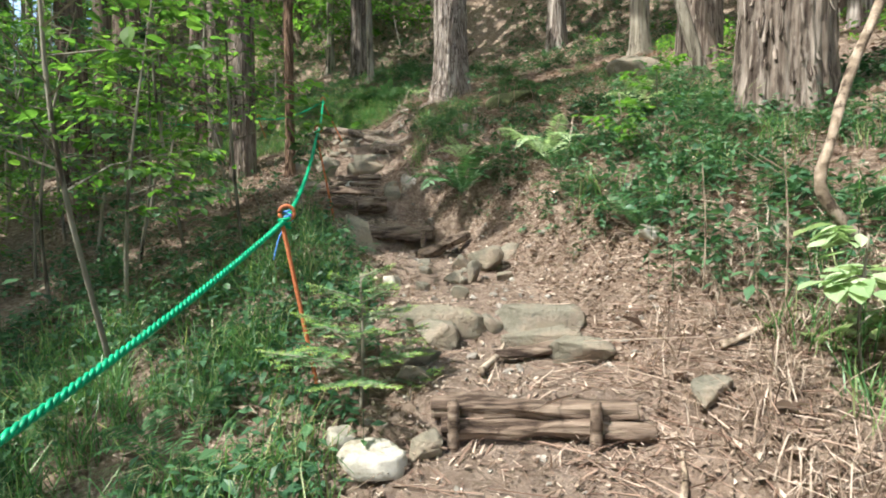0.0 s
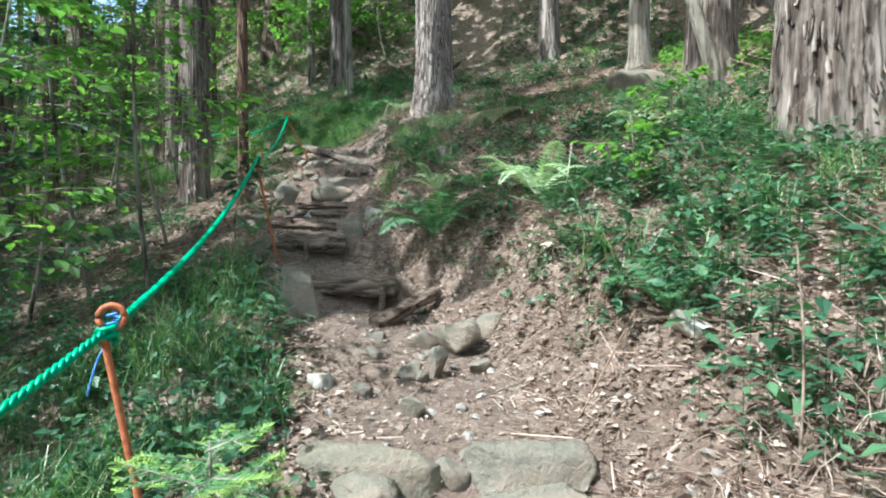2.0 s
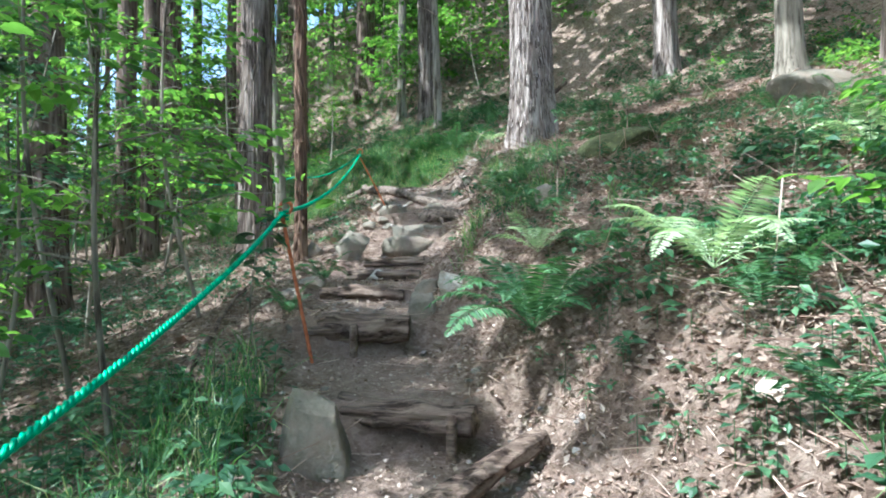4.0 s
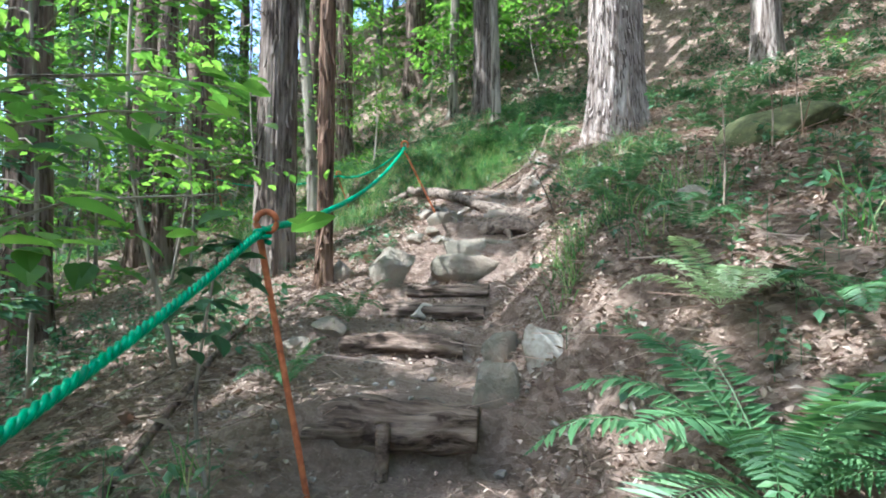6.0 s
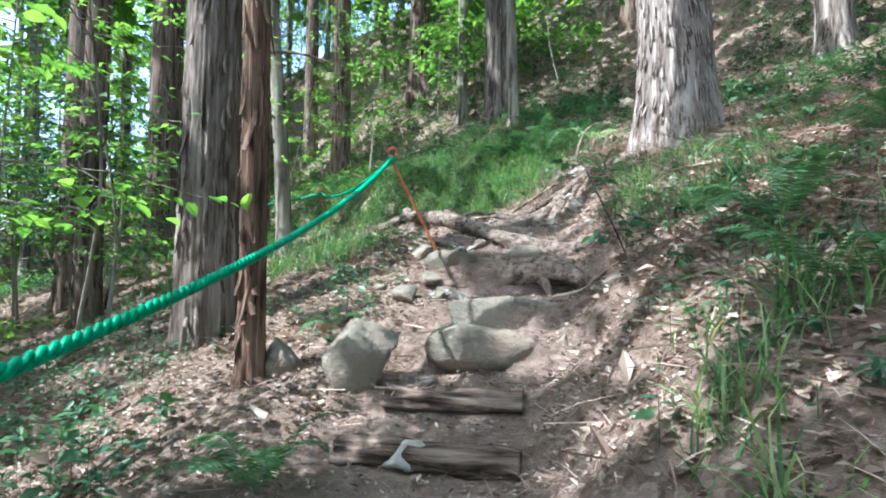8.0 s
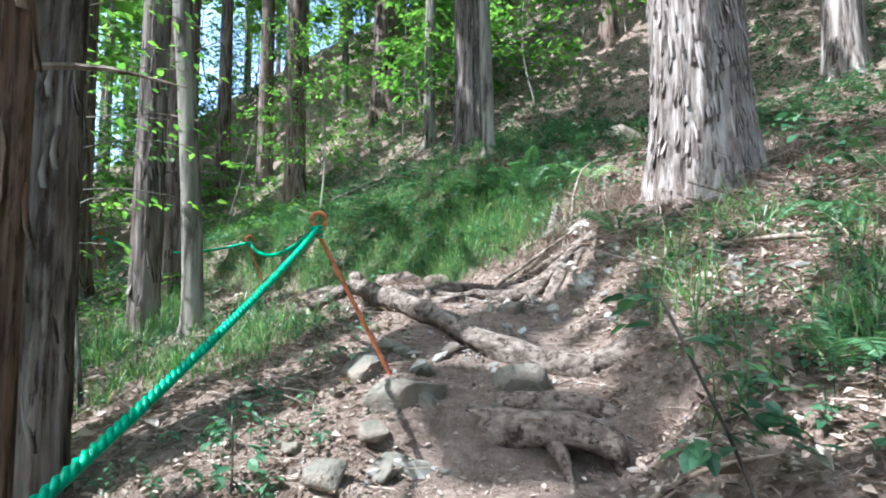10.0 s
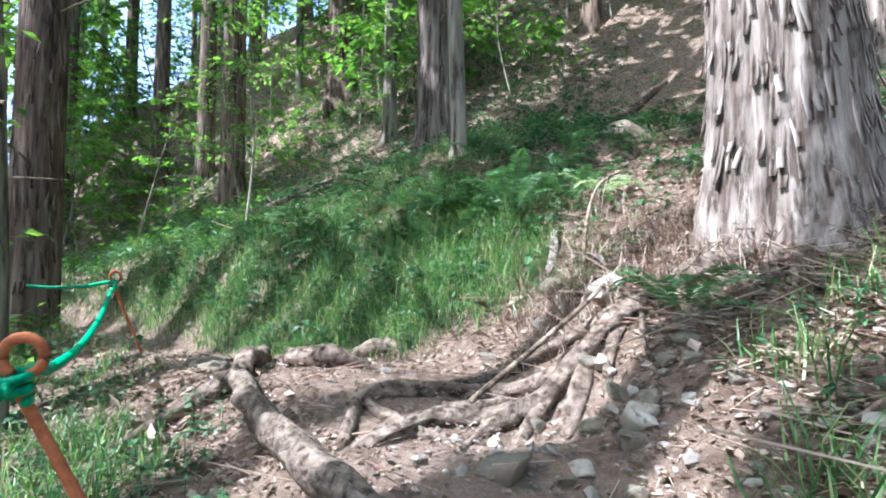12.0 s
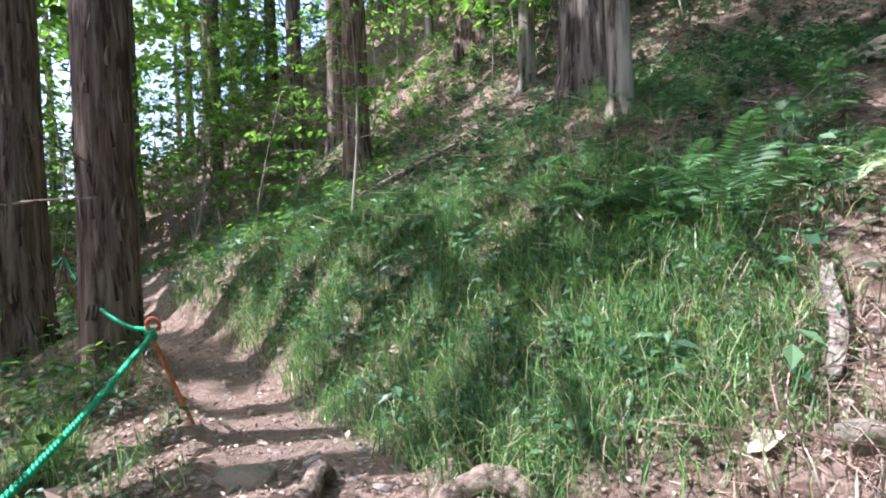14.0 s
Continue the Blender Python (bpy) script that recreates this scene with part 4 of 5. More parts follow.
log_step((-1.52, 7.30, 1.845), (-0.86, 7.40, 1.855), 0.075, "weathered log step half buried in soil", 6)
log_step((-1.55, 8.02, 1.99), (-0.86, 8.02, 2.0), 0.06, "half-buried log step, dusty grey", 7)
log_step((-1.50, 8.38, 2.11), (-0.90, 8.40, 2.13), 0.055, "short pinkish log step in the sun", 8)


# ---- roots ----
def root(points, radii, label, seed, parent=None, sides=12, n=40, rough=0.4, over=True):
    """points: x, y and height above the ground."""
    p = np.array([(x, y, (gzf(x, y) if over else 0) + h) for x, y, h in points])
    if parent:
        o = np.array(parent.location)
        return piece("root", mesh_from("root", *tube(p - o, radii, sides, n, rough, 1, seed), M["root"], True), parent)
    ob = tagged(new("exposed_root", mesh_from("exposed_root", *tube(p - p[0], radii, sides, n, rough, 1, seed), M["root"], True)), label, "root")
    ob.location = p[0]
    return ob


root([(-2.42, 11.25, 0.05), (-2.1, 10.85, 0.10), (-1.66, 10.46, 0.06), (-1.2, 10.2, 0.04), (-0.75, 10.12, 0.0), (-0.45, 10.15, -0.06)], [0.045, 0.06, 0.062, 0.066, 0.066, 0.045], "thick bare grey root arching across the trail", 1, n=60)
root([(-2.40, 11.25, 0.06), (-2.62, 11.2, 0.03), (-2.85, 11.0, 0.0), (-3.0, 10.75, -0.05)], [0.05, 0.04, 0.03, 0.02], "forked end of a bare root in the dirt", 2)
root([(-2.42, 11.28, 0.05), (-2.5, 11.5, 0.08), (-2.62, 11.85, 0.05), (-2.7, 12.05, 0.06), (-2.74, 12.2, -0.03)], [0.04, 0.05, 0.045, 0.04, 0.02], "pale root rising from the trail", 3)
root([(-2.4, 11.72, 0.03), (-2.15, 11.68, 0.05), (-1.95, 11.7, 0.0)], [0.05, 0.06, 0.03], "stubby worn root in the sunlit dirt", 4)
root([(-2.25, 12.1, -0.02), (-2.1, 12.16, 0.06), (-1.95, 12.12, 0.05), (-1.85, 12.05, -0.05)], [0.03, 0.045, 0.045, 0.02], "arched root loop at the grass edge", 5)
root([(-1.46, 9.78, 2.60), (-1.34, 9.72, 2.665), (-1.1, 9.60, 2.66), (-0.88, 9.52, 2.69), (-0.74, 9.46, 2.66), (-0.70, 9.44, 2.56)], [0.05, 0.072, 0.078, 0.07, 0.055, 0.02], "gnarled root forming a step", 6, over=False, rough=0.4, sides=18)
root([(-1.36, 9.84, 2.68), (-1.1, 9.76, 2.74), (-0.85, 9.7, 2.75), (-0.62, 9.66, 2.7)], [0.03, 0.05, 0.045, 0.02], "grey weathered root lying behind a root step", 8, over=False, rough=0.4, sides=16)
root([(-0.98, 9.56, 0.02), (-0.9, 9.42, 0.05), (-0.86, 9.3, -0.03)], [0.03, 0.025, 0.015], "root end hanging over the step", 7)
fan = [([(-0.2, 11.5, 0.06), (-0.55, 11.36, 0.05), (-0.76, 11.26, 0.04), (-0.92, 11.2, 0.05), (-1.06, 11.14, 0.06), (-1.24, 10.98, 0.04), (-1.38, 10.72, -0.02)], 0.046),
       ([(-0.76, 11.3, 0.02), (-1.06, 11.27, 0.03), (-1.37, 11.32, 0.03), (-1.69, 11.2, 0.04), (-1.8, 11.08, 0.03), (-1.76, 10.8, 0.02), (-1.74, 10.62, -0.03)], 0.036),
       ([(-0.5, 11.5, 0.03), (-0.94, 11.36, 0.03), (-1.28, 11.5, 0.02), (-1.56, 11.3, 0.02), (-1.75, 11.25, -0.03)], 0.028),
       ([(-1.1, 11.12, 0.03), (-1.3, 11.02, 0.03), (-1.49, 10.94, 0.04), (-1.64, 10.76, 0.02), (-1.72, 10.7, -0.03)], 0.034),
       ([(-0.92, 11.2, 0.02), (-0.96, 11.05, 0.05), (-1.0, 10.96, 0.03), (-1.03, 10.86, -0.04)], 0.034),
       ([(-1.24, 11.2, 0.02), (-1.45, 11.06, 0.03), (-1.59, 10.92, 0.02), (-1.72, 10.9, -0.02)], 0.026),
       ([(-1.8, 11.08, 0.02), (-1.66, 10.96, 0.03), (-1.5, 10.86, 0.02), (-1.36, 10.86, -0.02)], 0.022),
       ([(-1.06, 11.14, 0.03), (-1.15, 10.95, 0.02), (-1.18, 10.8, -0.02)], 0.024),
       ([(-0.76, 11.26, 0.03), (-0.84, 11.1, 0.03), (-0.86, 10.95, -0.02)], 0.022),
       ([(-0.1, 11.5, 0.03), (-0.2, 11.3, 0.03), (-0.42, 11.1, 0.02), (-0.5, 10.9, -0.02)], 0.024),
       ([(0.3, 11.5, 0.05), (0.5, 11.2, 0.04), (0.8, 11.0, 0.02), (1.1, 10.95, -0.02)], 0.026),
       ([(0.35, 11.6, 0.06), (0.75, 11.5, 0.05), (1.2, 11.45, 0.0)], 0.026)]
for i, (pts, k) in enumerate(fan):
    root([(x, y, h * 0.7 - 0.008) for x, y, h in pts], [k * 1.25, k * 1.1, k, k * 0.9, k * 0.5], "", 20 + i, big, 14, 48, 0.6)
g = np.random.default_rng(11)
for i in range(20):
    a, L = g.uniform(2.2, 4.9), g.uniform(0.2, 0.6)
    x0, y0 = 0.12 + 0.5 * math.cos(a), 11.85 + 0.5 * math.sin(a)
    x0, y0 = x0 - 0.3 * g.random(), y0 - 0.2 * g.random()
    pts = [(x0, y0, 0.02)]
    for s in range(3):
        a += g.normal(0, 0.35)
        pts.append((pts[-1][0] + L / 3 * math.cos(a), pts[-1][1] + L / 3 * math.sin(a), 0.02 * (2 - s)))
    root(pts, [0.014, 0.012, 0.008, 0.004], "", 50 + i, big, 7, 16, 0.6)
# ---- plants ----
def frond_mesh(length, seed, mat="fern", droop=1.0):
    """One fern frond along +y, arching: midrib and paired leaflets."""
    g = np.random.default_rng(seed)
    n = 33
    u = np.linspace(0.10, 1, n)
    spine = lambda w: np.stack([0 * w, length * w * (1 - 0.12 * w), length * (1.2 * w - 0.98 * droop * w * w)], -1)
    c = spine(u)
    w = 0.19 * length * np.sin(np.pi * np.clip(u * 0.93 + 0.07, 0, 1)) ** 0.8 + 0.004
    leaf = ([(0, 0, 0), (0.12, 0.45, 0.02), (0, 1, -0.06), (-0.12, 0.45, 0.02)], [(0, 1, 2), (0, 2, 3)])
    pos = np.concatenate([c, c])
    yaw = np.concatenate([np.full(n, -1.25), np.full(n, 1.25)]) + g.normal(0, 0.06, 2 * n)
    slope = np.arctan(1.2 - 1.96 * droop * u)
    rot = turn(0, np.concatenate([slope, slope]), 0) @ turn(yaw, g.normal(-0.12, 0.1, 2 * n), 0)
    sc = np.concatenate([w, w])
    lv, lf = strew(*leaf, pos, rot, np.stack([np.full(2 * n, length * 0.125), sc, sc], -1))
    rv, rf = tube(spine(np.linspace(0, 1, 5)), [0.004, 0.003, 0.001], 4, 8)
    return mesh_from("frond", *gather([(lv, lf), (rv, rf)]), M[mat])


FRONDS = {m: [frond_mesh(1.0, i, m, d) for i, d in enumerate((0.75, 0.95, 1.15))] for m in ("fern", "glare_leaf")}


def fern(x, y, size, count, seed, label="green fern with arching fronds growing from the leaf litter", lift=0.0, mat="fern"):
    g = np.random.default_rng(seed)
    ob = thing("fern", label, "fern", (x, y, gzf(x, y) + lift), "ferns on the bank")
    for i in range(count):
        f = piece("frond", FRONDS[mat][int(g.integers(0, 3))], ob)
        f.rotation_euler = (g.normal(0.05, 0.2), g.normal(0, 0.12), 6.283 * (i + g.random() * 0.6) / count)
        s = size * g.uniform(0.75, 1.1)
        f.scale = (s, s, s)
    return ob


# the palest ferns have sun glare painted into the frond colour
fern(0.93, 5.38, 0.52, 11, 1, "light green fern with sun glare painted on its arching fronds, on the bank", 0.05, "glare_leaf")
fern(0.20, 5.74, 0.56, 16, 2, lift=0.12)
fern(0.0, 7.72, 0.36, 9, 3, lift=0.03)
fern(0.55, 6.2, 0.32, 8, 4)
fern(0.22, 6.98, 0.34, 9, 5, lift=0.03)
fern(0.22, 6.42, 0.34, 9, 18, "light green fern with sun glare painted on its arching fronds, on the bank", 0.03, "glare_leaf")
fern(2.1, 6.5, 0.45, 8, 19, "light green fern with sun glare painted on its arching fronds, on the bank", 0.03, "glare_leaf")
fern(1.25, 3.75, 0.36, 7, 6)
fern(1.0, 4.55, 0.34, 7, 7)
fern(-0.56, 11.12, 0.42, 9, 8, "dark green fern drooping over the roots")
fern(-1.27, 12.9, 0.52, 10, 9, lift=0.05)
fern(-0.65, 12.95, 0.4, 6, 20, "light green fern with sun glare painted on its arching fronds, on the bank", 0.05, "glare_leaf")
fern(0.05, 8.35, 0.42, 9, 10)
fern(-0.15, 9.1, 0.34, 7, 11)
fern(1.0, 9.9, 0.45, 9, 12)
fern(3.0, 7.6, 0.5, 8, 13)
fern(2.6, 7.2, 0.42, 8, 14)
fern(-1.62, 13.2, 0.45, 9, 15)
fern(0.4, 10.4, 0.36, 8, 16)
fern(-2.05, 9.0, 0.26, 6, 17)
g = np.random.default_rng(77)
for i in range(44):
    x = g.uniform(-6.8, -0.6)
    y = 12.9 + max(0, -2.2 - x) * 0.62 + abs(g.normal(0.3, 1.3))
    fern(x, y, g.uniform(0.26, 0.46), int(g.integers(6, 9)), 100 + i)
for i in range(26):
    x, y = (g.uniform(-3.4, -1.1), g.uniform(2.5, 8)) if i % 2 else (g.uniform(1.0, 3.2), g.uniform(3, 11))
    fern(x, y, g.uniform(0.28, 0.45), int(g.integers(5, 8)), 200 + i)


for i in range(14):
    fern(g.uniform(0.9, 4.5), g.uniform(8.5, 15.5), g.uniform(0.3, 0.5), int(g.integers(5, 8)), 300 + i)


def clear_of_trail(x, y, margin):
    return trail(x, y)[0] > margin


def patchy(x, y, scale, seed):
    return np.array([noise.noise(Vector((a * scale, b * scale, seed * 5.1))) for a, b in zip(x, y)])


def spots_in(n, box, margin, seed, patch=None, cut=0.0):
    g = np.random.default_rng(seed)
    x, y = g.uniform(box[0], box[1], n), g.uniform(box[2], box[3], n)
    border = np.minimum(np.minimum(x - box[0], box[1] - x), np.minimum(y - box[2], box[3] - y))
    keep = clear_of_trail(x, y, margin + 0.12 * g.random(n)) & (border > 0.15 * min(box[1] - box[0], box[3] - box[2]) * g.random(n) ** 1.5)
    if patch:
        keep &= patchy(x, y, patch, seed) + g.normal(0, 0.12, n) > cut
    return x[keep], y[keep]


def herbs(name, x, y, leaf, tall, per, seed, mat, label, shape=LEAF):
    """Low broad-leaved plants: whorls of leaves at the tops of short stems."""
    g = np.random.default_rng(seed)
    z = gz(x, y)
    n = len(x)
    h = tall * g.uniform(0.35, 1.2, n)
    ox, oy = g.normal(0, 0.25, n) * h, g.normal(0, 0.25, n) * h
    stems = strew(*STICK, np.stack([x, y, z - 0.02], -1), turn(0 * h, 1.57 + 0 * h, 0 * h) , np.stack([np.full(n, 0.003), h + 0.02, np.full(n, 0.003)], -1))
    k = per
    a = (np.arange(k)[None] * 2.4 + g.random((n, 1)) * 6.283 + g.normal(0, 0.3, (n, k))).ravel()
    tier = np.tile(np.linspace(1.0, 0.45, k), (n, 1)).ravel()
    px, py, pz = np.repeat(x, k), np.repeat(y, k), np.repeat(z, k) + np.repeat(h, k) * tier
    r = 0.35 * leaf * g.random(n * k)
    pos = np.stack([px + r * np.cos(a), py + r * np.sin(a), pz], -1)
    rot = turn(a - 1.57, g.normal(-0.15, 0.28, n * k), g.normal(0, 0.3, n * k))
    size = leaf * np.repeat(g.uniform(0.6, 1.3, n), k) * g.uniform(0.7, 1.15, n * k)
    leaves = strew(*shape, pos, rot, size)
    ob = piece(name, mesh_from(name, *gather([leaves, stems]), M[mat]))
    return tagged(ob, label, "undergrowth", kind="stuff")


def merge_spots(*pairs):
    return np.concatenate([p[0] for p in pairs]), np.concatenate([p[1] for p in pairs])


herbs("low_herbs", *merge_spots(spots_in(4300, (-5.2, 0.2, -1.5, 6.0), 0.5, 1, 0.9, -0.35), spots_in(500, (-5.2, -1.2, 5.5, 8.6), 0.8, 13, 0.9, 0.0), spots_in(2500, (0.5, 4.4, 2.6, 7.2), 0.7, 2, 1.3, -0.1)),
      0.078, 0.22, 6, 3, "herb", "dense low green herbs along the banks")
herbs("ground_ivy", *merge_spots(spots_in(2600, (-0.6, 3.6, 3.4, 11.5), 0.6, 4, 0.8, -0.12), spots_in(1300, (-5.5, -1.6, 7.5, 13.0), 0.6, 5, 0.7, -0.1)),
      0.05, 0.12, 7, 6, "herb", "small green leafy plants on the litter")
herbs("slope_herbs", *merge_spots(spots_in(8600, (-15, 0, 12.0, 25), 0.42, 7, 0.6, -0.3), spots_in(3000, (-9, 8, 15, 29), 0.5, 8, 0.5, -0.1), spots_in(3000, (-1.8, 7.0, 12.6, 20), 0.5, 14, 0.6, -0.25)),
      0.08, 0.2, 7, 9, "herb", "green herbs and seedlings covering the slope", PLAIN_LEAF)
herbs("hollow_herbs", *merge_spots(spots_in(4200, (-18, -4.2, 1, 28), 0.6, 10, 0.35, -0.2), spots_in(900, (3.3, 9, 2, 16), 0.5, 11, 0.4, 0.0)),
      0.11, 0.3, 8, 12, "maple", "bright green undergrowth in the hollow", PLAIN_LEAF)

BLADE = ([(-0.5, 0, 0), (0.5, 0, 0), (-0.42, 0.22, 0.42), (0.42, 0.22, 0.42), (-0.28, 0.55, 0.68), (0.28, 0.55, 0.68), (0, 1.0, 0.62)],
         [(0, 1, 3), (0, 3, 2), (2, 3, 5), (2, 5, 4), (4, 5, 6)])


def grass(name, x, y, length, per, seed, mat, label, width=0.006, spread=0.05):
    g = np.random.default_rng(seed)
    n = len(x)
    s = np.repeat(g.uniform(0.6, 1.25, n), per) * g.uniform(0.5, 1.2, n * per) * length
    px, py = np.repeat(x, per) + g.normal(0, spread, n * per), np.repeat(y, per) + g.normal(0, spread, n * per)
    rot = turn(g.random(n * per) * 6.283, g.normal(0.15, 0.35, n * per), g.normal(0, 0.2, n * per))
    pos = np.stack([px, py, gz(px, py) - 0.01], -1)
    ob = piece(name, mesh_from(name, *strew(*BLADE, pos, rot, np.stack([np.full(n * per, width) * g.uniform(0.7, 1.4, n * per), s, s], -1)), M[mat]))
    return tagged(ob, label, "grass", kind="stuff")


grass("bank_grass", *merge_spots(spots_in(430, (-2.8, -0.15, 0.6, 4.6), 0.55, 21, 1.2, -0.3), spots_in(26, (1.25, 2.6, 1.4, 3.0), 0.9, 22), spots_in(60, (-1.7, -0.8, 4.2, 6.0), 0.6, 23), spots_in(90, (0.6, 3.2, 3.0, 7.0), 0.8, 72, 1.0, 0.0)),
      0.30, 26, 24, "grass", "arching tufts of green grass beside the trail")
grass("slope_grass", *merge_spots(spots_in(900, (-6.0, -0.6, 11.8, 15.6), 0.42, 25, 0.8, -0.2), spots_in(520, (-9.5, -2.2, 11.8, 17.5), 0.34, 68, 0.8, -0.15), spots_in(380, (-3.2, -1.0, 12.1, 13.4), 0.5, 26), spots_in(700, (-9, 1.5, 14, 20), 0.5, 27, 0.6, -0.05)),
      0.17, 19, 28, "grass", "long soft grass on the slope above the trail", 0.0046, 0.06)
# the uphill edge of the trail past the bend
g = np.random.default_rng(69)
along, off = g.uniform(0, 1, 760), 0.36 + 1.3 * g.random(760) ** 1.4
ex, ey = np.interp(along, [0, 0.3, 0.55, 0.8, 1], [-1.9, -2.9, -4.2, -5.6, -8.2]), np.interp(along, [0, 0.3, 0.55, 0.8, 1], [11.75, 12.25, 13.15, 14.1, 15.5])
grass("bend_grass", ex + 0.5 * off, ey + 0.86 * off, 0.2, 22, 70, "grass", "soft green grass hanging over the edge of the trail", 0.005, 0.06)
herbs("bend_herbs", ex[:420] + 0.55 * off[:420] + 0.1, ey[:420] + 0.9 * off[:420], 0.07, 0.17, 7, 71, "herb", "low green herbs at the edge of the trail", PLAIN_LEAF)
grass("sunny_tuft", *spots_in(70, (-2.5, -1.0, 12.0, 13.0), 0.4, 75), 0.22, 30, 76, "grass", "bright tuft of long grass at the foot of the slope", 0.005, 0.07)
grass("trailside_grass", *merge_spots(spots_in(420, (-5.2, -2.5, 10.2, 13.2), 0.85, 29, 0.9, -0.25), spots_in(110, (-0.9, 0.5, 7.0, 10.4), 0.65, 30, 1.0, 0.0), spots_in(16, (-0.5, 0.5, 9.8, 11.2), 0.75, 31)),
      0.22, 24, 32, "grass", "tufts of green grass at the trail's edge")
grass("dry_grass", *merge_spots(spots_in(120, (-1.2, 0.2, 11.2, 12.6), 0.5, 33), spots_in(170, (0.8, 2.6, 1.2, 3.2), 0.5, 34), spots_in(120, (-2.4, 1.2, 11.8, 13.0), 0.42, 35)),
      0.2, 16, 36, "litter", "dry straw-coloured grass", 0.005)

# ---- litter ----
def litter(name, x, y, size, seed, mat, label, lift=0.006):
    g = np.random.default_rng(seed)
    n = len(x)
    pos = np.stack([x, y, gz(x, y) + lift + 0.012 * g.random(n)], -1)
    rot = turn(g.random(n) * 6.283, g.normal(0.12, 0.3, n), g.normal(0, 0.4, n))
    s = size * g.uniform(0.5, 1.3, n)
    ob = piece(name, mesh_from(name, *strew(*DEAD, pos, rot, np.stack([s * g.uniform(0.6, 1.3, n), s, s], -1)), M[mat]))
    return tagged(ob, label, "leaf litter", kind="stuff")


def sticks(name, x, y, length, thick, seed, mat, label, steep=0.12, shape=STICK):
    g = np.random.default_rng(seed)
    n = len(x)
    pos = np.stack([x, y, gz(x, y) + thick * 0.6 + 0.008 * g.random(n)], -1)
    rot = turn(g.random(n) * 6.283, g.normal(0.03, steep, n), 0 * x)
    L = length * np.exp(g.normal(0, 0.5, n))
    t = thick * g.uniform(0.5, 1.5, n)
    ob = piece(name, mesh_from(name, *strew(*shape, pos, rot, np.stack([t, L, t if shape is STICK else L], -1)), M[mat]))
    return tagged(ob, label, "twigs", kind="stuff")


litter("trail_leaves", *(lambda a: (a[0], a[1]))(spots_in(42000, (-3.2, 2.4, 1.2, 12.6), -1, 40, 1.6, -0.4)), 0.026, 41, "litter", "dry brown leaves strewn along the trail")
litter("bank_leaves", *spots_in(70000, (-6.0, 4.0, 1.0, 16.0), 0.36, 42, 0.9, -0.45), 0.038, 43, "litter", "brown leaf litter on the banks")
litter("near_bank_leaves", *spots_in(26000, (-0.9, 3.0, 2.8, 11.8), 0.35, 65), 0.036, 66, "litter", "brown and grey leaf litter on the near bank")
px, py = spots_in(9000, (-9, -2, 11.2, 17), -1, 62)
on = trail(px, py)[0] < 0.75
litter("bend_leaves", px[on], py[on], 0.035, 63, "litter", "dry leaves and scraps on the trail past the bend")
litter("far_leaves", *spots_in(16000, (-16, 10, 1, 27), 0.5, 44, 0.5, -0.25), 0.10, 45, "litter", "brown leaf litter under the trees")
sticks("trail_needles", *spots_in(42000, (-3.2, 2.6, 1.2, 12.8), -1, 46, 1.2, -0.5), 0.05, 0.003, 47, "needle", "reddish dead needles on the dirt", shape=STRIP)
sticks("bank_needles", *spots_in(30000, (-0.9, 3.6, 2.4, 12.4), 0.35, 60, 0.9, -0.45), 0.09, 0.0045, 61, "needle", "dead needles and straw on the bank", 0.2, STRIP)
sticks("fine_twigs", *spots_in(13000, (-3.6, 3.6, 0.8, 14.5), 0.2, 48, 0.9, -0.3), 0.13, 0.0042, 49, "needle", "thin dead twigs lying in the litter")
sticks("slope_twigs", *merge_spots(spots_in(6500, (-9, 7, 13.2, 25), 0.9, 50), spots_in(700, (2.0, 7, 6, 14), 0.9, 59)), 0.3, 0.008, 51, "needle", "dead twigs on the slope", 0.2)
sticks("root_straw", *merge_spots(spots_in(2600, (-0.8, 0.9, 11.0, 12.2), 0.4, 52), spots_in(1100, (-0.6, 1.2, 9.8, 11.2), 0.5, 53)), 0.14, 0.0042, 54, "needle", "bark shreds and straw round the cypress's foot", 0.22)
sticks("bank_stalks", *spots_in(1500, (0.5, 3.4, 2.8, 9.5), 0.6, 73, 0.8, -0.1), 0.2, 0.005, 74, "needle", "dead stalks leaning in the undergrowth", 0.5)
sticks("log_shreds", *spots_in(420, (-0.15, 1.05, 2.2, 2.75), -1, 77), 0.09, 0.007, 78, "needle", "shreds of rotten bark round the first log step", 0.5, STRIP)
sticks("cypress_sticks", *spots_in(500, (-0.5, 1.6, 10.9, 11.9), 0.5, 79), 0.2, 0.008, 80, "twig", "fallen dead sticks heaped round the cypress's foot", 0.05)
sticks("first_straw", *spots_in(3600, (0.4, 2.6, 1.2, 3.3), -1, 55), 0.1, 0.0036, 56, "needle", "dry stalks and needles on the dirt", 0.1)

# loose small stones
gx, gy = merge_spots(spots_in(5200, (-3.4, 1.6, 0.8, 13.2), -1, 57), spots_in(2600, (-8.5, -2.2, 11.3, 16.5), -1, 64), spots_in(700, (-1.7, 0.1, 9.9, 11.5), -1, 67))
near = trail(gx, gy)[0]
keep = ((near < 0.75) | ((gx > -1.6) & (gx < 0.2) & (gy > 9.9) & (near < 1.3))) & (patchy(gx, gy, 1.1, 4) > -0.25)
gx, gy = gx[keep], gy[keep]
bm = bmesh.new()
bmesh.ops.create_icosphere(bm, subdivisions=1, radius=0.5)
bm.verts.ensure_lookup_table()
pv = [tuple(v.co * (1 + 0.3 * noise.noise(v.co * 3))) for v in bm.verts]
pf = [[v.index for v in f.verts] for f in bm.faces]
bm.free()
g = np.random.default_rng(58)
n = len(gx)
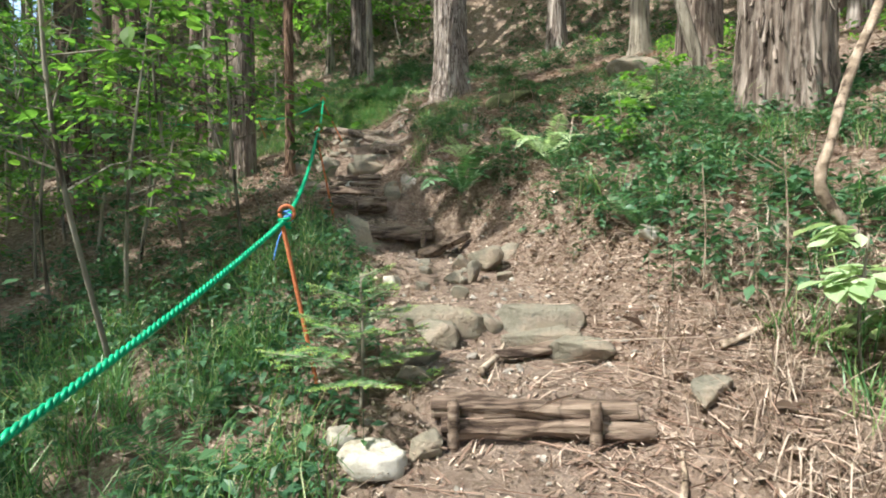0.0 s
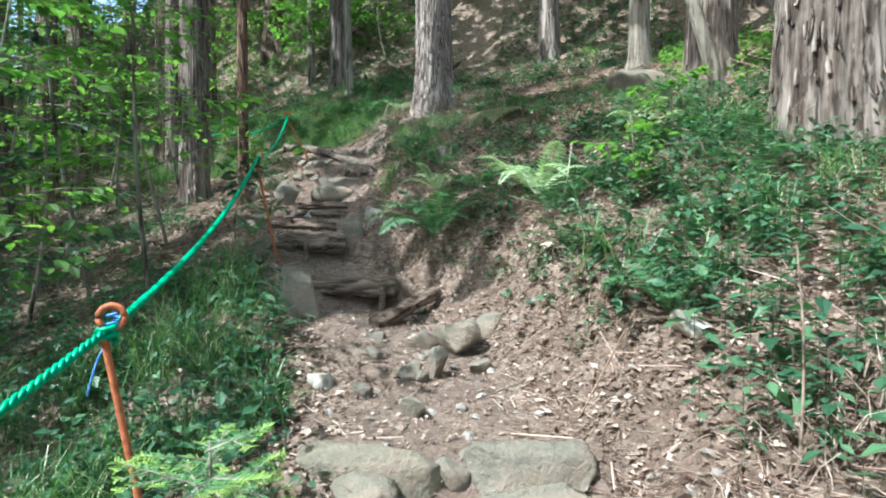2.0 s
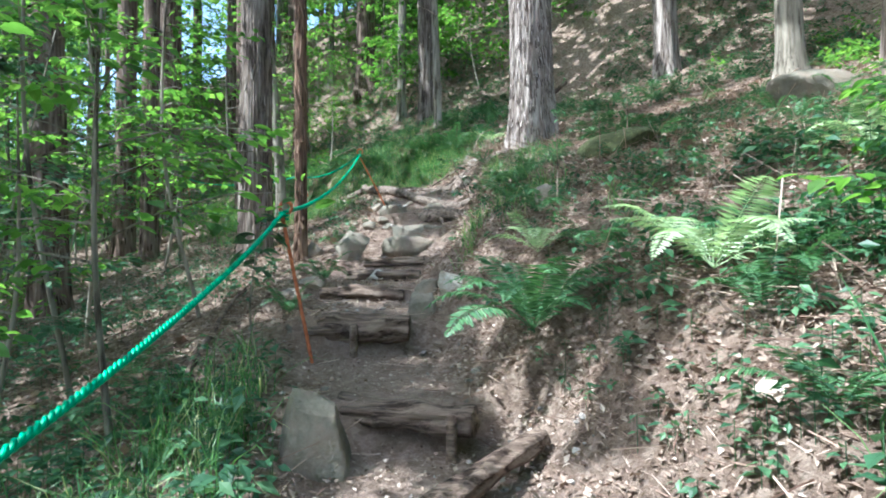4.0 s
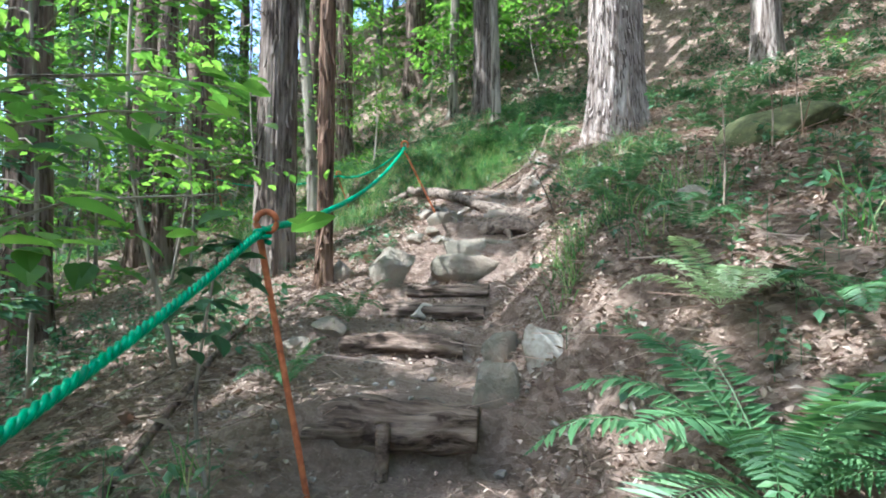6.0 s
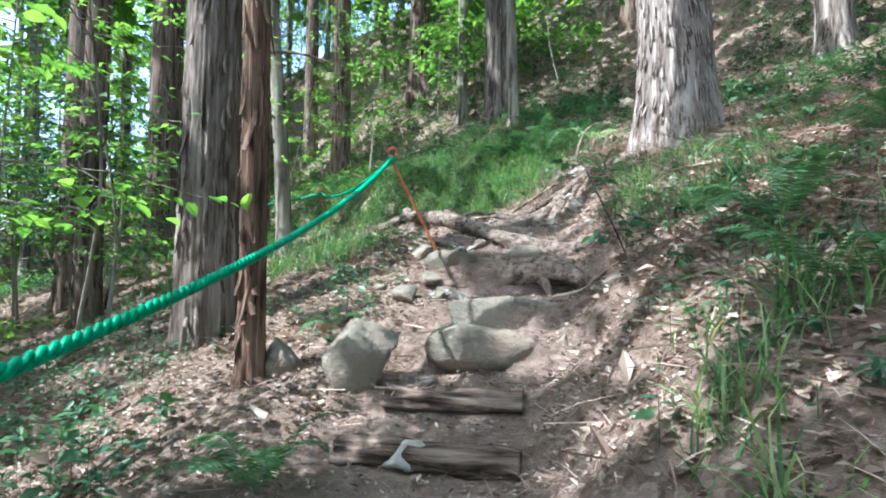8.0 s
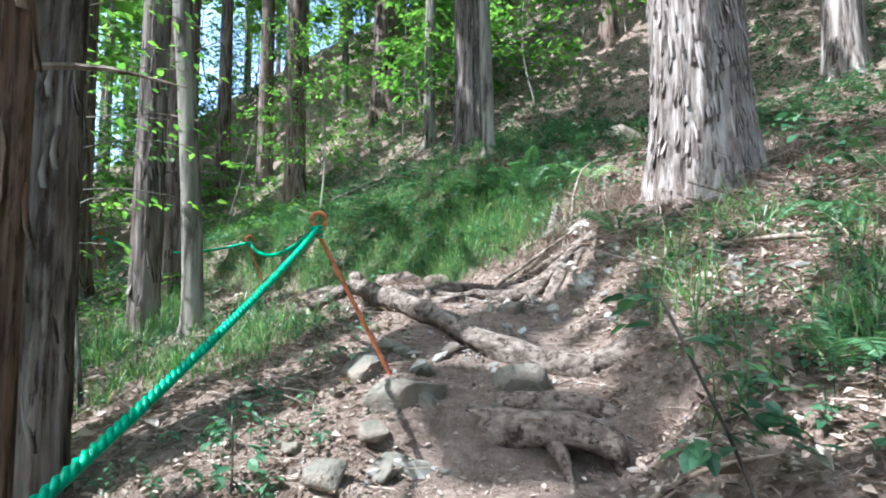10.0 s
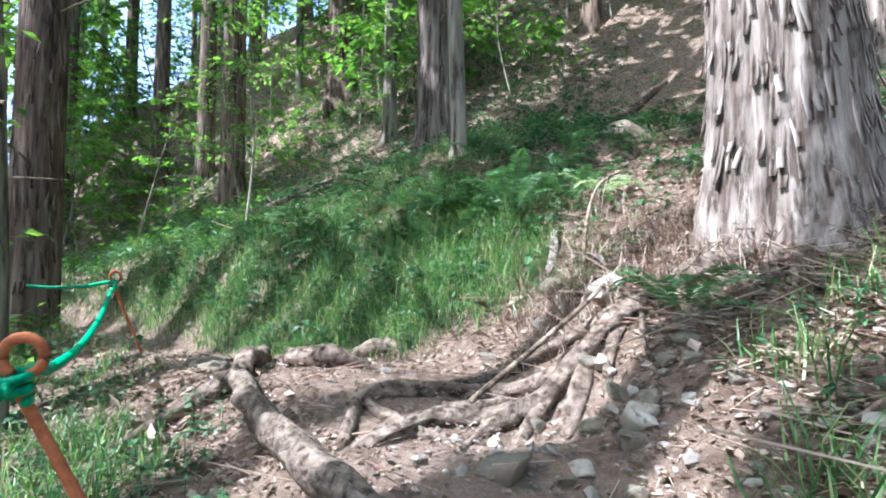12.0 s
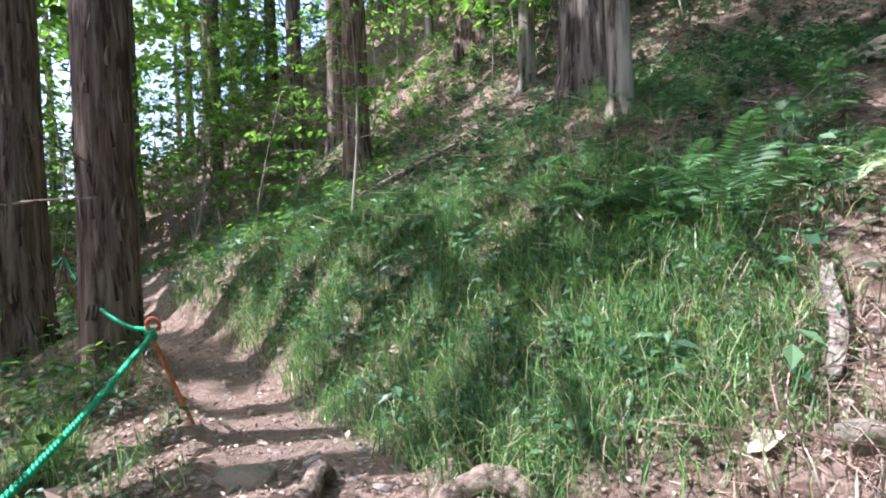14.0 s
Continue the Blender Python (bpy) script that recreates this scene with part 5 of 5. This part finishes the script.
ps = 0.016 * np.exp(g.normal(0, 0.6, n))
gv = strew(pv, pf, np.stack([gx, gy, gz(gx, gy) + ps * 0.12], -1), turn(g.random(n) * 6.283, g.normal(0, 0.4, n), g.normal(0, 0.4, n)), np.stack([ps * g.uniform(0.8, 1.6, n), ps, ps * 0.6], -1))
tagged(piece("trail_gravel", mesh_from("trail_gravel", *gv, M["gravel"])), "loose small stones on the dirt trail", "gravel", kind="stuff")

# ---- single plants and dead wood ----
def fir_sapling(x, y, height, label):
    ob = thing("fir_sapling", label, "sapling", (x, y, gzf(x, y) - 0.02))
    g = np.random.default_rng(3)
    piece("stem", mesh_from("stem", *tube([(0, 0, 0), (0.01, 0, height * 0.5), (0.0, 0.02, height)], [0.011, 0.008, 0.003], 7, 10), M["grey_bark"], True), ob)
    flat = ([(-0.5, 0, 0), (0.5, 0, 0), (0.35, 1, 0), (-0.35, 1, 0)], [(0, 1, 2), (0, 2, 3)])
    for i in range(22):
        u = 0.2 + 0.77 * i / 21
        a = i * 2.4
        L = (0.50 - 0.34 * u) * g.uniform(0.8, 1.15)
        d = np.array((math.cos(a), math.sin(a), 0))
        base = np.array((0, 0, height * u))
        arms = [(base, base + d * L + (0, 0, 0.04 + 0.1 * L), 0.004)]
        for s in (0.4, 0.6, 0.8):
            for side in (-1, 1):
                b = base + (arms[0][1] - base) * s
                e = np.array((math.cos(a + side * 0.8), math.sin(a + side * 0.8), 0.02)) * L * (1 - s) * 0.85
                arms.append((b, b + e, 0.003))
        wood, green, tips = [], [], []
        for b, e, r in arms:
            wood.append(tube([b, (b + e) / 2, e], [r, r * 0.7, 0.001], 4, 4))
            m = max(12, int(np.linalg.norm(e - b) / 0.0034))
            t = np.linspace(0.08, 1.0, m)
            yaw0 = math.atan2(e[1] - b[1], e[0] - b[0]) - 1.57
            side = np.where(np.arange(m) % 2 == 0, 1, -1)
            pos = b + np.outer(t, e - b)
            rot = turn(yaw0 + side * g.uniform(0.85, 1.25, m), g.normal(0.12, 0.15, m), 0)
            size = np.stack([np.full(m, 0.0048), np.full(m, 0.030) * (1.1 - 0.35 * t), np.ones(m)], -1)
            new_growth = t > 0.72
            green.append(strew(*flat, pos[~new_growth], rot[~new_growth], size[~new_growth]))
            tips.append(strew(*flat, pos[new_growth], rot[new_growth], size[new_growth]))
        br = piece("branch", mesh_from("branch", *gather(wood), M["grey_bark"]), ob)
        tagged(piece("needles", mesh_from("needles", *gather(green), M["fir"]), br), kind="stuff")
        tagged(piece("new_growth", mesh_from("fresh_tips", *gather(tips), M["fir_tip"]), br, "pale green fresh needles"), kind="stuff")
    return ob


fir_sapling(-0.30, 2.74, 0.62, "young fir with pale fresh tips beside the steps")
broadleaf(-1.38, 5.98, 0.80, 0.28, 46, 0.105, 901, "leafy shrub with broad pale-backed leaves by the rope", (0.06, -0.05), 0.72, 0.009, "herb", name="shrub", shape=BROAD)
broadleaf(-0.45, 8.78, 0.50, 0.26, 80, 0.055, 902, "small shrub with pale sunlit leaves", (-0.22, -0.1), 0.3, 0.006, "herb", name="shrub", shape=BROAD)
broadleaf(-2.10, 9.25, 0.32, 0.2, 40, 0.06, 903, "small shrub with pale sunlit leaves", (0, 0), 0.3, 0.006, "herb", name="shrub", shape=BROAD)
# this shrub's whitish leaf colour holds painted sun glare too
broadleaf(1.55, 2.28, 0.55, 0.42, 130, 0.10, 904, "bushy plant on the bank, its broad leaves painted pale with sun glare", (0, 0), 0.3, 0.008, "glare_leaf", name="shrub", shape=BROAD)
broadleaf(2.4, 2.8, 0.7, 0.45, 120, 0.09, 905, "bushy plant with broad leaves on the bank", (0, 0), 0.3, 0.008, "herb", name="shrub", shape=BROAD)
broadleaf(1.5, 5.1, 0.55, 0.5, 120, 0.08, 906, "leafy sunlit shrub on the bank", (0, 0), 0.3, 0.008, "maple", name="shrub", shape=BROAD)
broadleaf(2.2, 6.2, 0.6, 0.6, 140, 0.08, 907, "leafy sunlit shrub on the bank", (0, 0), 0.3, 0.008, "maple", name="shrub", shape=BROAD)
broadleaf(0.62, 11.25, 0.45, 0.3, 40, 0.08, 908, "small plant with large leaves by the cypress", (-0.1, -0.1), 0.4, 0.006, "herb", name="shrub", shape=BROAD)

# the crooked bare stem on the first bank
stem_at = np.array((2.05, 2.95, gzf(2.05, 2.95)))
crook = [(2.07, 2.97, 1.15), (2.0, 2.95, 1.34), (1.81, 2.95, 1.60), (1.86, 2.95, 1.86), (1.96, 2.98, 2.16), (2.12, 3.0, 2.55), (2.3, 3.05, 3.2), (2.35, 3.1, 4.4)]
ob = thing("crooked_sapling", "bare crooked pale brown stem growing from the bank", "sapling", tuple(stem_at))
piece("stem", mesh_from("stem", *tube([np.array(p) - stem_at for p in crook], [0.034, 0.027, 0.025, 0.023, 0.022, 0.02, 0.018, 0.014], 12, 60, 0.2), M["twig"], True), ob)
lean_at = np.array((3.15, 7.35, gzf(3.15, 7.35)))
ob = thing("leaning_tree", "slim grey tree leaning beside a cypress", "tree", tuple(lean_at))
piece("trunk", mesh_from("trunk", *tube([(0.05, 0, -0.2), (-0.1, 0, 0.4), (-0.4, 0.05, 1.5), (-0.6, 0.1, 3.0), (-0.6, 0.2, 6.0)], [0.085, 0.075, 0.06, 0.055, 0.04], 14, 40, 0.06), M["grey_bark"], True), ob)


def dead_branch(points, r, label, seed, mat="twig", name="dead_branch"):
    p = np.array([(x, y, gzf(x, y) + h) for x, y, h in points])
    ob = tagged(new(name, mesh_from(name, *tube(p - p[0], [r, r * 0.8, r * 0.4], 8, 24, 0.25, 1, seed), M[mat], True)), label, "branch")
    ob.location = p[0]
    return ob


dead_branch([(-1.55, 5.4, 0.06), (-1.95, 6.4, 0.05), (-2.3, 7.3, 0.04), (-2.5, 8.0, 0.02)], 0.022, "long dark pole lying along the bank", 1, "cedar")
dead_branch([(-0.2, 17.0, 0.15), (0.3, 17.5, 0.2), (0.9, 17.9, 0.3)], 0.10, "dark fallen log on the upper slope", 2, "cedar", "fallen_log")
dead_branch([(-0.8, 16.6, 0.1), (0.0, 17.3, 0.1)], 0.05, "grey fallen branch on the upper slope", 3)
dead_branch([(-4.9, 15.6, 0.12), (-4.5, 16.2, 0.2), (-4.1, 16.9, 0.15)], 0.05, "pale fallen branch lying in the grass", 4)
dead_branch([(1.15, 2.50, 0.03), (1.3, 2.55, 0.03), (1.55, 2.66, 0.02)], 0.016, "pale broken stick on the dirt", 5)
dead_branch([(0.75, 1.95, 0.02), (0.85, 2.1, 0.03), (0.9, 2.25, 0.02)], 0.014, "short brown stick on the dirt", 6)
dead_branch([(0.22, 2.72, 0.03), (0.32, 2.95, 0.04), (0.36, 3.1, 0.05)], 0.018, "grey stick leaning on the step", 7)
dead_branch([(-0.85, 9.15, 0.03), (-0.68, 9.08, 0.03), (-0.5, 8.98, 0.03), (-0.2, 8.75, 0.02)], 0.009, "thin pale root-like stick on the bank", 8)
dead_branch([(0.3, 10.2, 0.05), (-0.1, 10.45, 0.06), (-0.4, 10.4, 0.02)], 0.016, "curved dead branch on the bank", 9)
dead_branch([(-1.35, 11.0, 0.08), (-0.9, 11.35, 0.12), (-0.65, 11.8, 0.1)], 0.012, "thin dead stick among the roots", 10)
dead_branch([(-0.85, 12.05, 0.02), (-0.83, 12.1, 0.25), (-0.75, 12.2, 0.42), (-0.6, 12.3, 0.45)], 0.012, "bowed dry stalk at the bank", 11)
g = np.random.default_rng(61)
for i in range(46):
    x, y = g.uniform(-6, 4.5), g.uniform(4, 20)
    if trail(np.array([x]), np.array([y]))[0][0] < 0.8:
        continue
    a, L = g.normal(0.5, 0.7), g.uniform(0.3, 0.9)
    if trail(np.array([x + L * math.cos(a)]), np.array([y + L * math.sin(a)]))[0][0] < 0.8:
        continue
    dead_branch([(x + L * u * math.cos(a + 0.3 * u), y + L * u * math.sin(a + 0.3 * u), 0.015 + 0.03 * math.sin(3 * u)) for u in (0, 0.25, 0.5, 0.75, 1)], g.uniform(0.005, 0.013), "fallen dead branch lying in the litter", 70 + i)

# standing bare stalks on the right bank
for i, (x, y, h) in enumerate([(1.42, 2.55, 0.75), (1.25, 2.9, 0.6), (0.35, 7.0, 0.6), (1.0, 8.2, 0.7), (0.7, 7.6, 0.5)]):
    ob = tagged(new("dry_stalk", mesh_from("dry_stalk", *tube([(0, 0, -0.05), (0.01, 0.0, h * 0.5), (0.0, 0.02, h)], [0.005, 0.004, 0.002], 6, 10), M["twig"], True)), "thin bare upright stalk on the bank", "stalk")
    ob.location = (x, y, gzf(x, y))

# grey strip of shed bark
def shed(x, y, length, width, yaw, pitch, label, lift=0.1):
    n = 12
    v = []
    for i in range(n):
        u = i / (n - 1)
        w = width * (0.5 + 0.5 * math.sin(math.pi * (0.15 + 0.8 * u)))
        for s in (-1, -0.3, 0.3, 1):
            v.append((s * w / 2 + 0.02 * math.sin(5 * u), u * length, 0.25 * w * s * s + 0.03 * math.sin(4 * u)))
    f = [(i * 4 + k, i * 4 + k + 1, i * 4 + k + 5, i * 4 + k + 4) for i in range(n - 1) for k in range(3)]
    ob = tagged(new("bark_strip", mesh_from("bark_strip", v, f, M["hinoki"], True)), label, "bark")
    md = ob.modifiers.new("thick", "SOLIDIFY")
    md.thickness = 0.006
    ob.location, ob.rotation_euler = (x, y, gzf(x, y) + lift), (radians(pitch), 0, radians(yaw))


shed(-1.05, 12.18, 0.55, 0.045, -12, 38, "curled grey strip of shed bark on the bank", 0.02)
shed(-0.75, 11.95, 0.3, 0.05, 30, 25, "curled grey strip of shed bark on the bank", 0.02)

# moss cushions
for i, (x, y, w) in enumerate([(0.95, 8.25, 0.62)]):
    rock(x, y, (w * 1.2, w * 0.9, 0.34), "low mossy mound on the bank", 500 + i, mat="moss", name="moss_mound", sink=0.62, tilt=(19, -11), cuts=2)


# ---- peeling bark ----
def strip_mesh(seed, length, width, curl, bark):
    g = np.random.default_rng(seed)
    n, v = 7, []
    for i in range(n):
        u = i / (n - 1)
        w = width * (0.35 + 0.65 * math.sin(math.pi * min(1, 0.2 + 0.75 * u))) * g.uniform(0.8, 1.1)
        out = 0.004 + curl * max(0, 0.55 - u) ** 2 * 3
        for s in (-0.5, 0.5):
            v.append((out, s * w + 0.01 * math.sin(3 * u + seed), u * length))
            v.append((out + 0.004, s * w * 0.9 + 0.01 * math.sin(3 * u + seed), u * length))
    f = []
    for i in range(n - 1):
        a = i * 4
        f += [(a + 1, a + 3, a + 7, a + 5), (a, a + 4, a + 6, a + 2), (a, a + 1, a + 5, a + 4), (a + 2, a + 6, a + 7, a + 3)]
    return mesh_from("bark_strip", v, f, M[bark])


STRIPS = {bark: [strip_mesh(i, L, w, c, bark) for i, (L, w, c) in enumerate([(0.22, 0.03, 0.012), (0.34, 0.04, 0.016), (0.16, 0.026, 0.02), (0.4, 0.044, 0.01), (0.2, 0.036, 0.024)])] for bark in ("hinoki", "shadebark", "cedar", "redbark")}


def shag(ob, radius, count, top, seed, face, bark="shadebark"):
    """Loose strips of bark hung on a trunk, on the side that faces the trail. The foot of each is found on the trunk itself."""
    g = np.random.default_rng(seed)
    me = [c for c in ob.children if c.name.startswith("trunk")][0].data
    co = np.empty(len(me.vertices) * 3)
    me.vertices.foreach_get("co", co)
    co = co.reshape(-1, 3)
    co = co[(co[:, 2] > 0.05) & (co[:, 2] < top)]
    away = np.arctan2(co[:, 1], co[:, 0])
    co = co[np.abs((away - face + math.pi) % (2 * math.pi) - math.pi) < 1.9]
    for i in g.choice(len(co), count):
        x, y, z = co[i]
        s = piece("bark_strip", STRIPS[bark][int(g.integers(0, 5))], ob)
        a = math.atan2(y, x)
        s.location, s.rotation_euler = (x, y, z), (g.normal(0, 0.06), -0.02 + g.normal(0, 0.03) - 0.25 * math.exp(-z / (radius * 1.3)), a)


shag(big, 0.335, 300, 2.9, 1, -2.0, "hinoki")
shag(four, 0.37, 150, 2.6, 2, -2.2)
NEAR = {o.name: o for o in scene.objects if o.get("category") == "tree" and not o.get("group")}
for k, (name, o) in enumerate(sorted(NEAR.items())):
    if o not in (big, four) and name.startswith(("conifer", "young")):
        width = max(c.dimensions.x for c in o.children if c.name.startswith("trunk"))
        skin = [c for c in o.children if c.name.startswith("trunk")][0].data.materials[0]
        if skin != M["grey_bark"]:
            shag(o, width / 2, 48, 3.6, 30 + k, math.atan2(-6, -o.location.x * 0.5 - 0.5), "cedar" if skin == M["cedar"] else "redbark" if skin == M["redbark"] else "shadebark")
        gg = np.random.default_rng(600 + k)
        for _ in range(3 if name.startswith("conifer") else 4):
            h, az = gg.uniform(1.2, 5), gg.uniform(0, 6.283)
            d = np.array((math.cos(az), math.sin(az), 0.25)) * gg.uniform(0.25, 0.8)
            piece("dead_twig", mesh_from("dead_twig", *tube([(0, 0, h), d * 0.5 + (0, 0, h), d + (0, 0, h - 0.05)], [0.012, 0.008, 0.002], 5, 7, 0.1), M["twig"]), o)
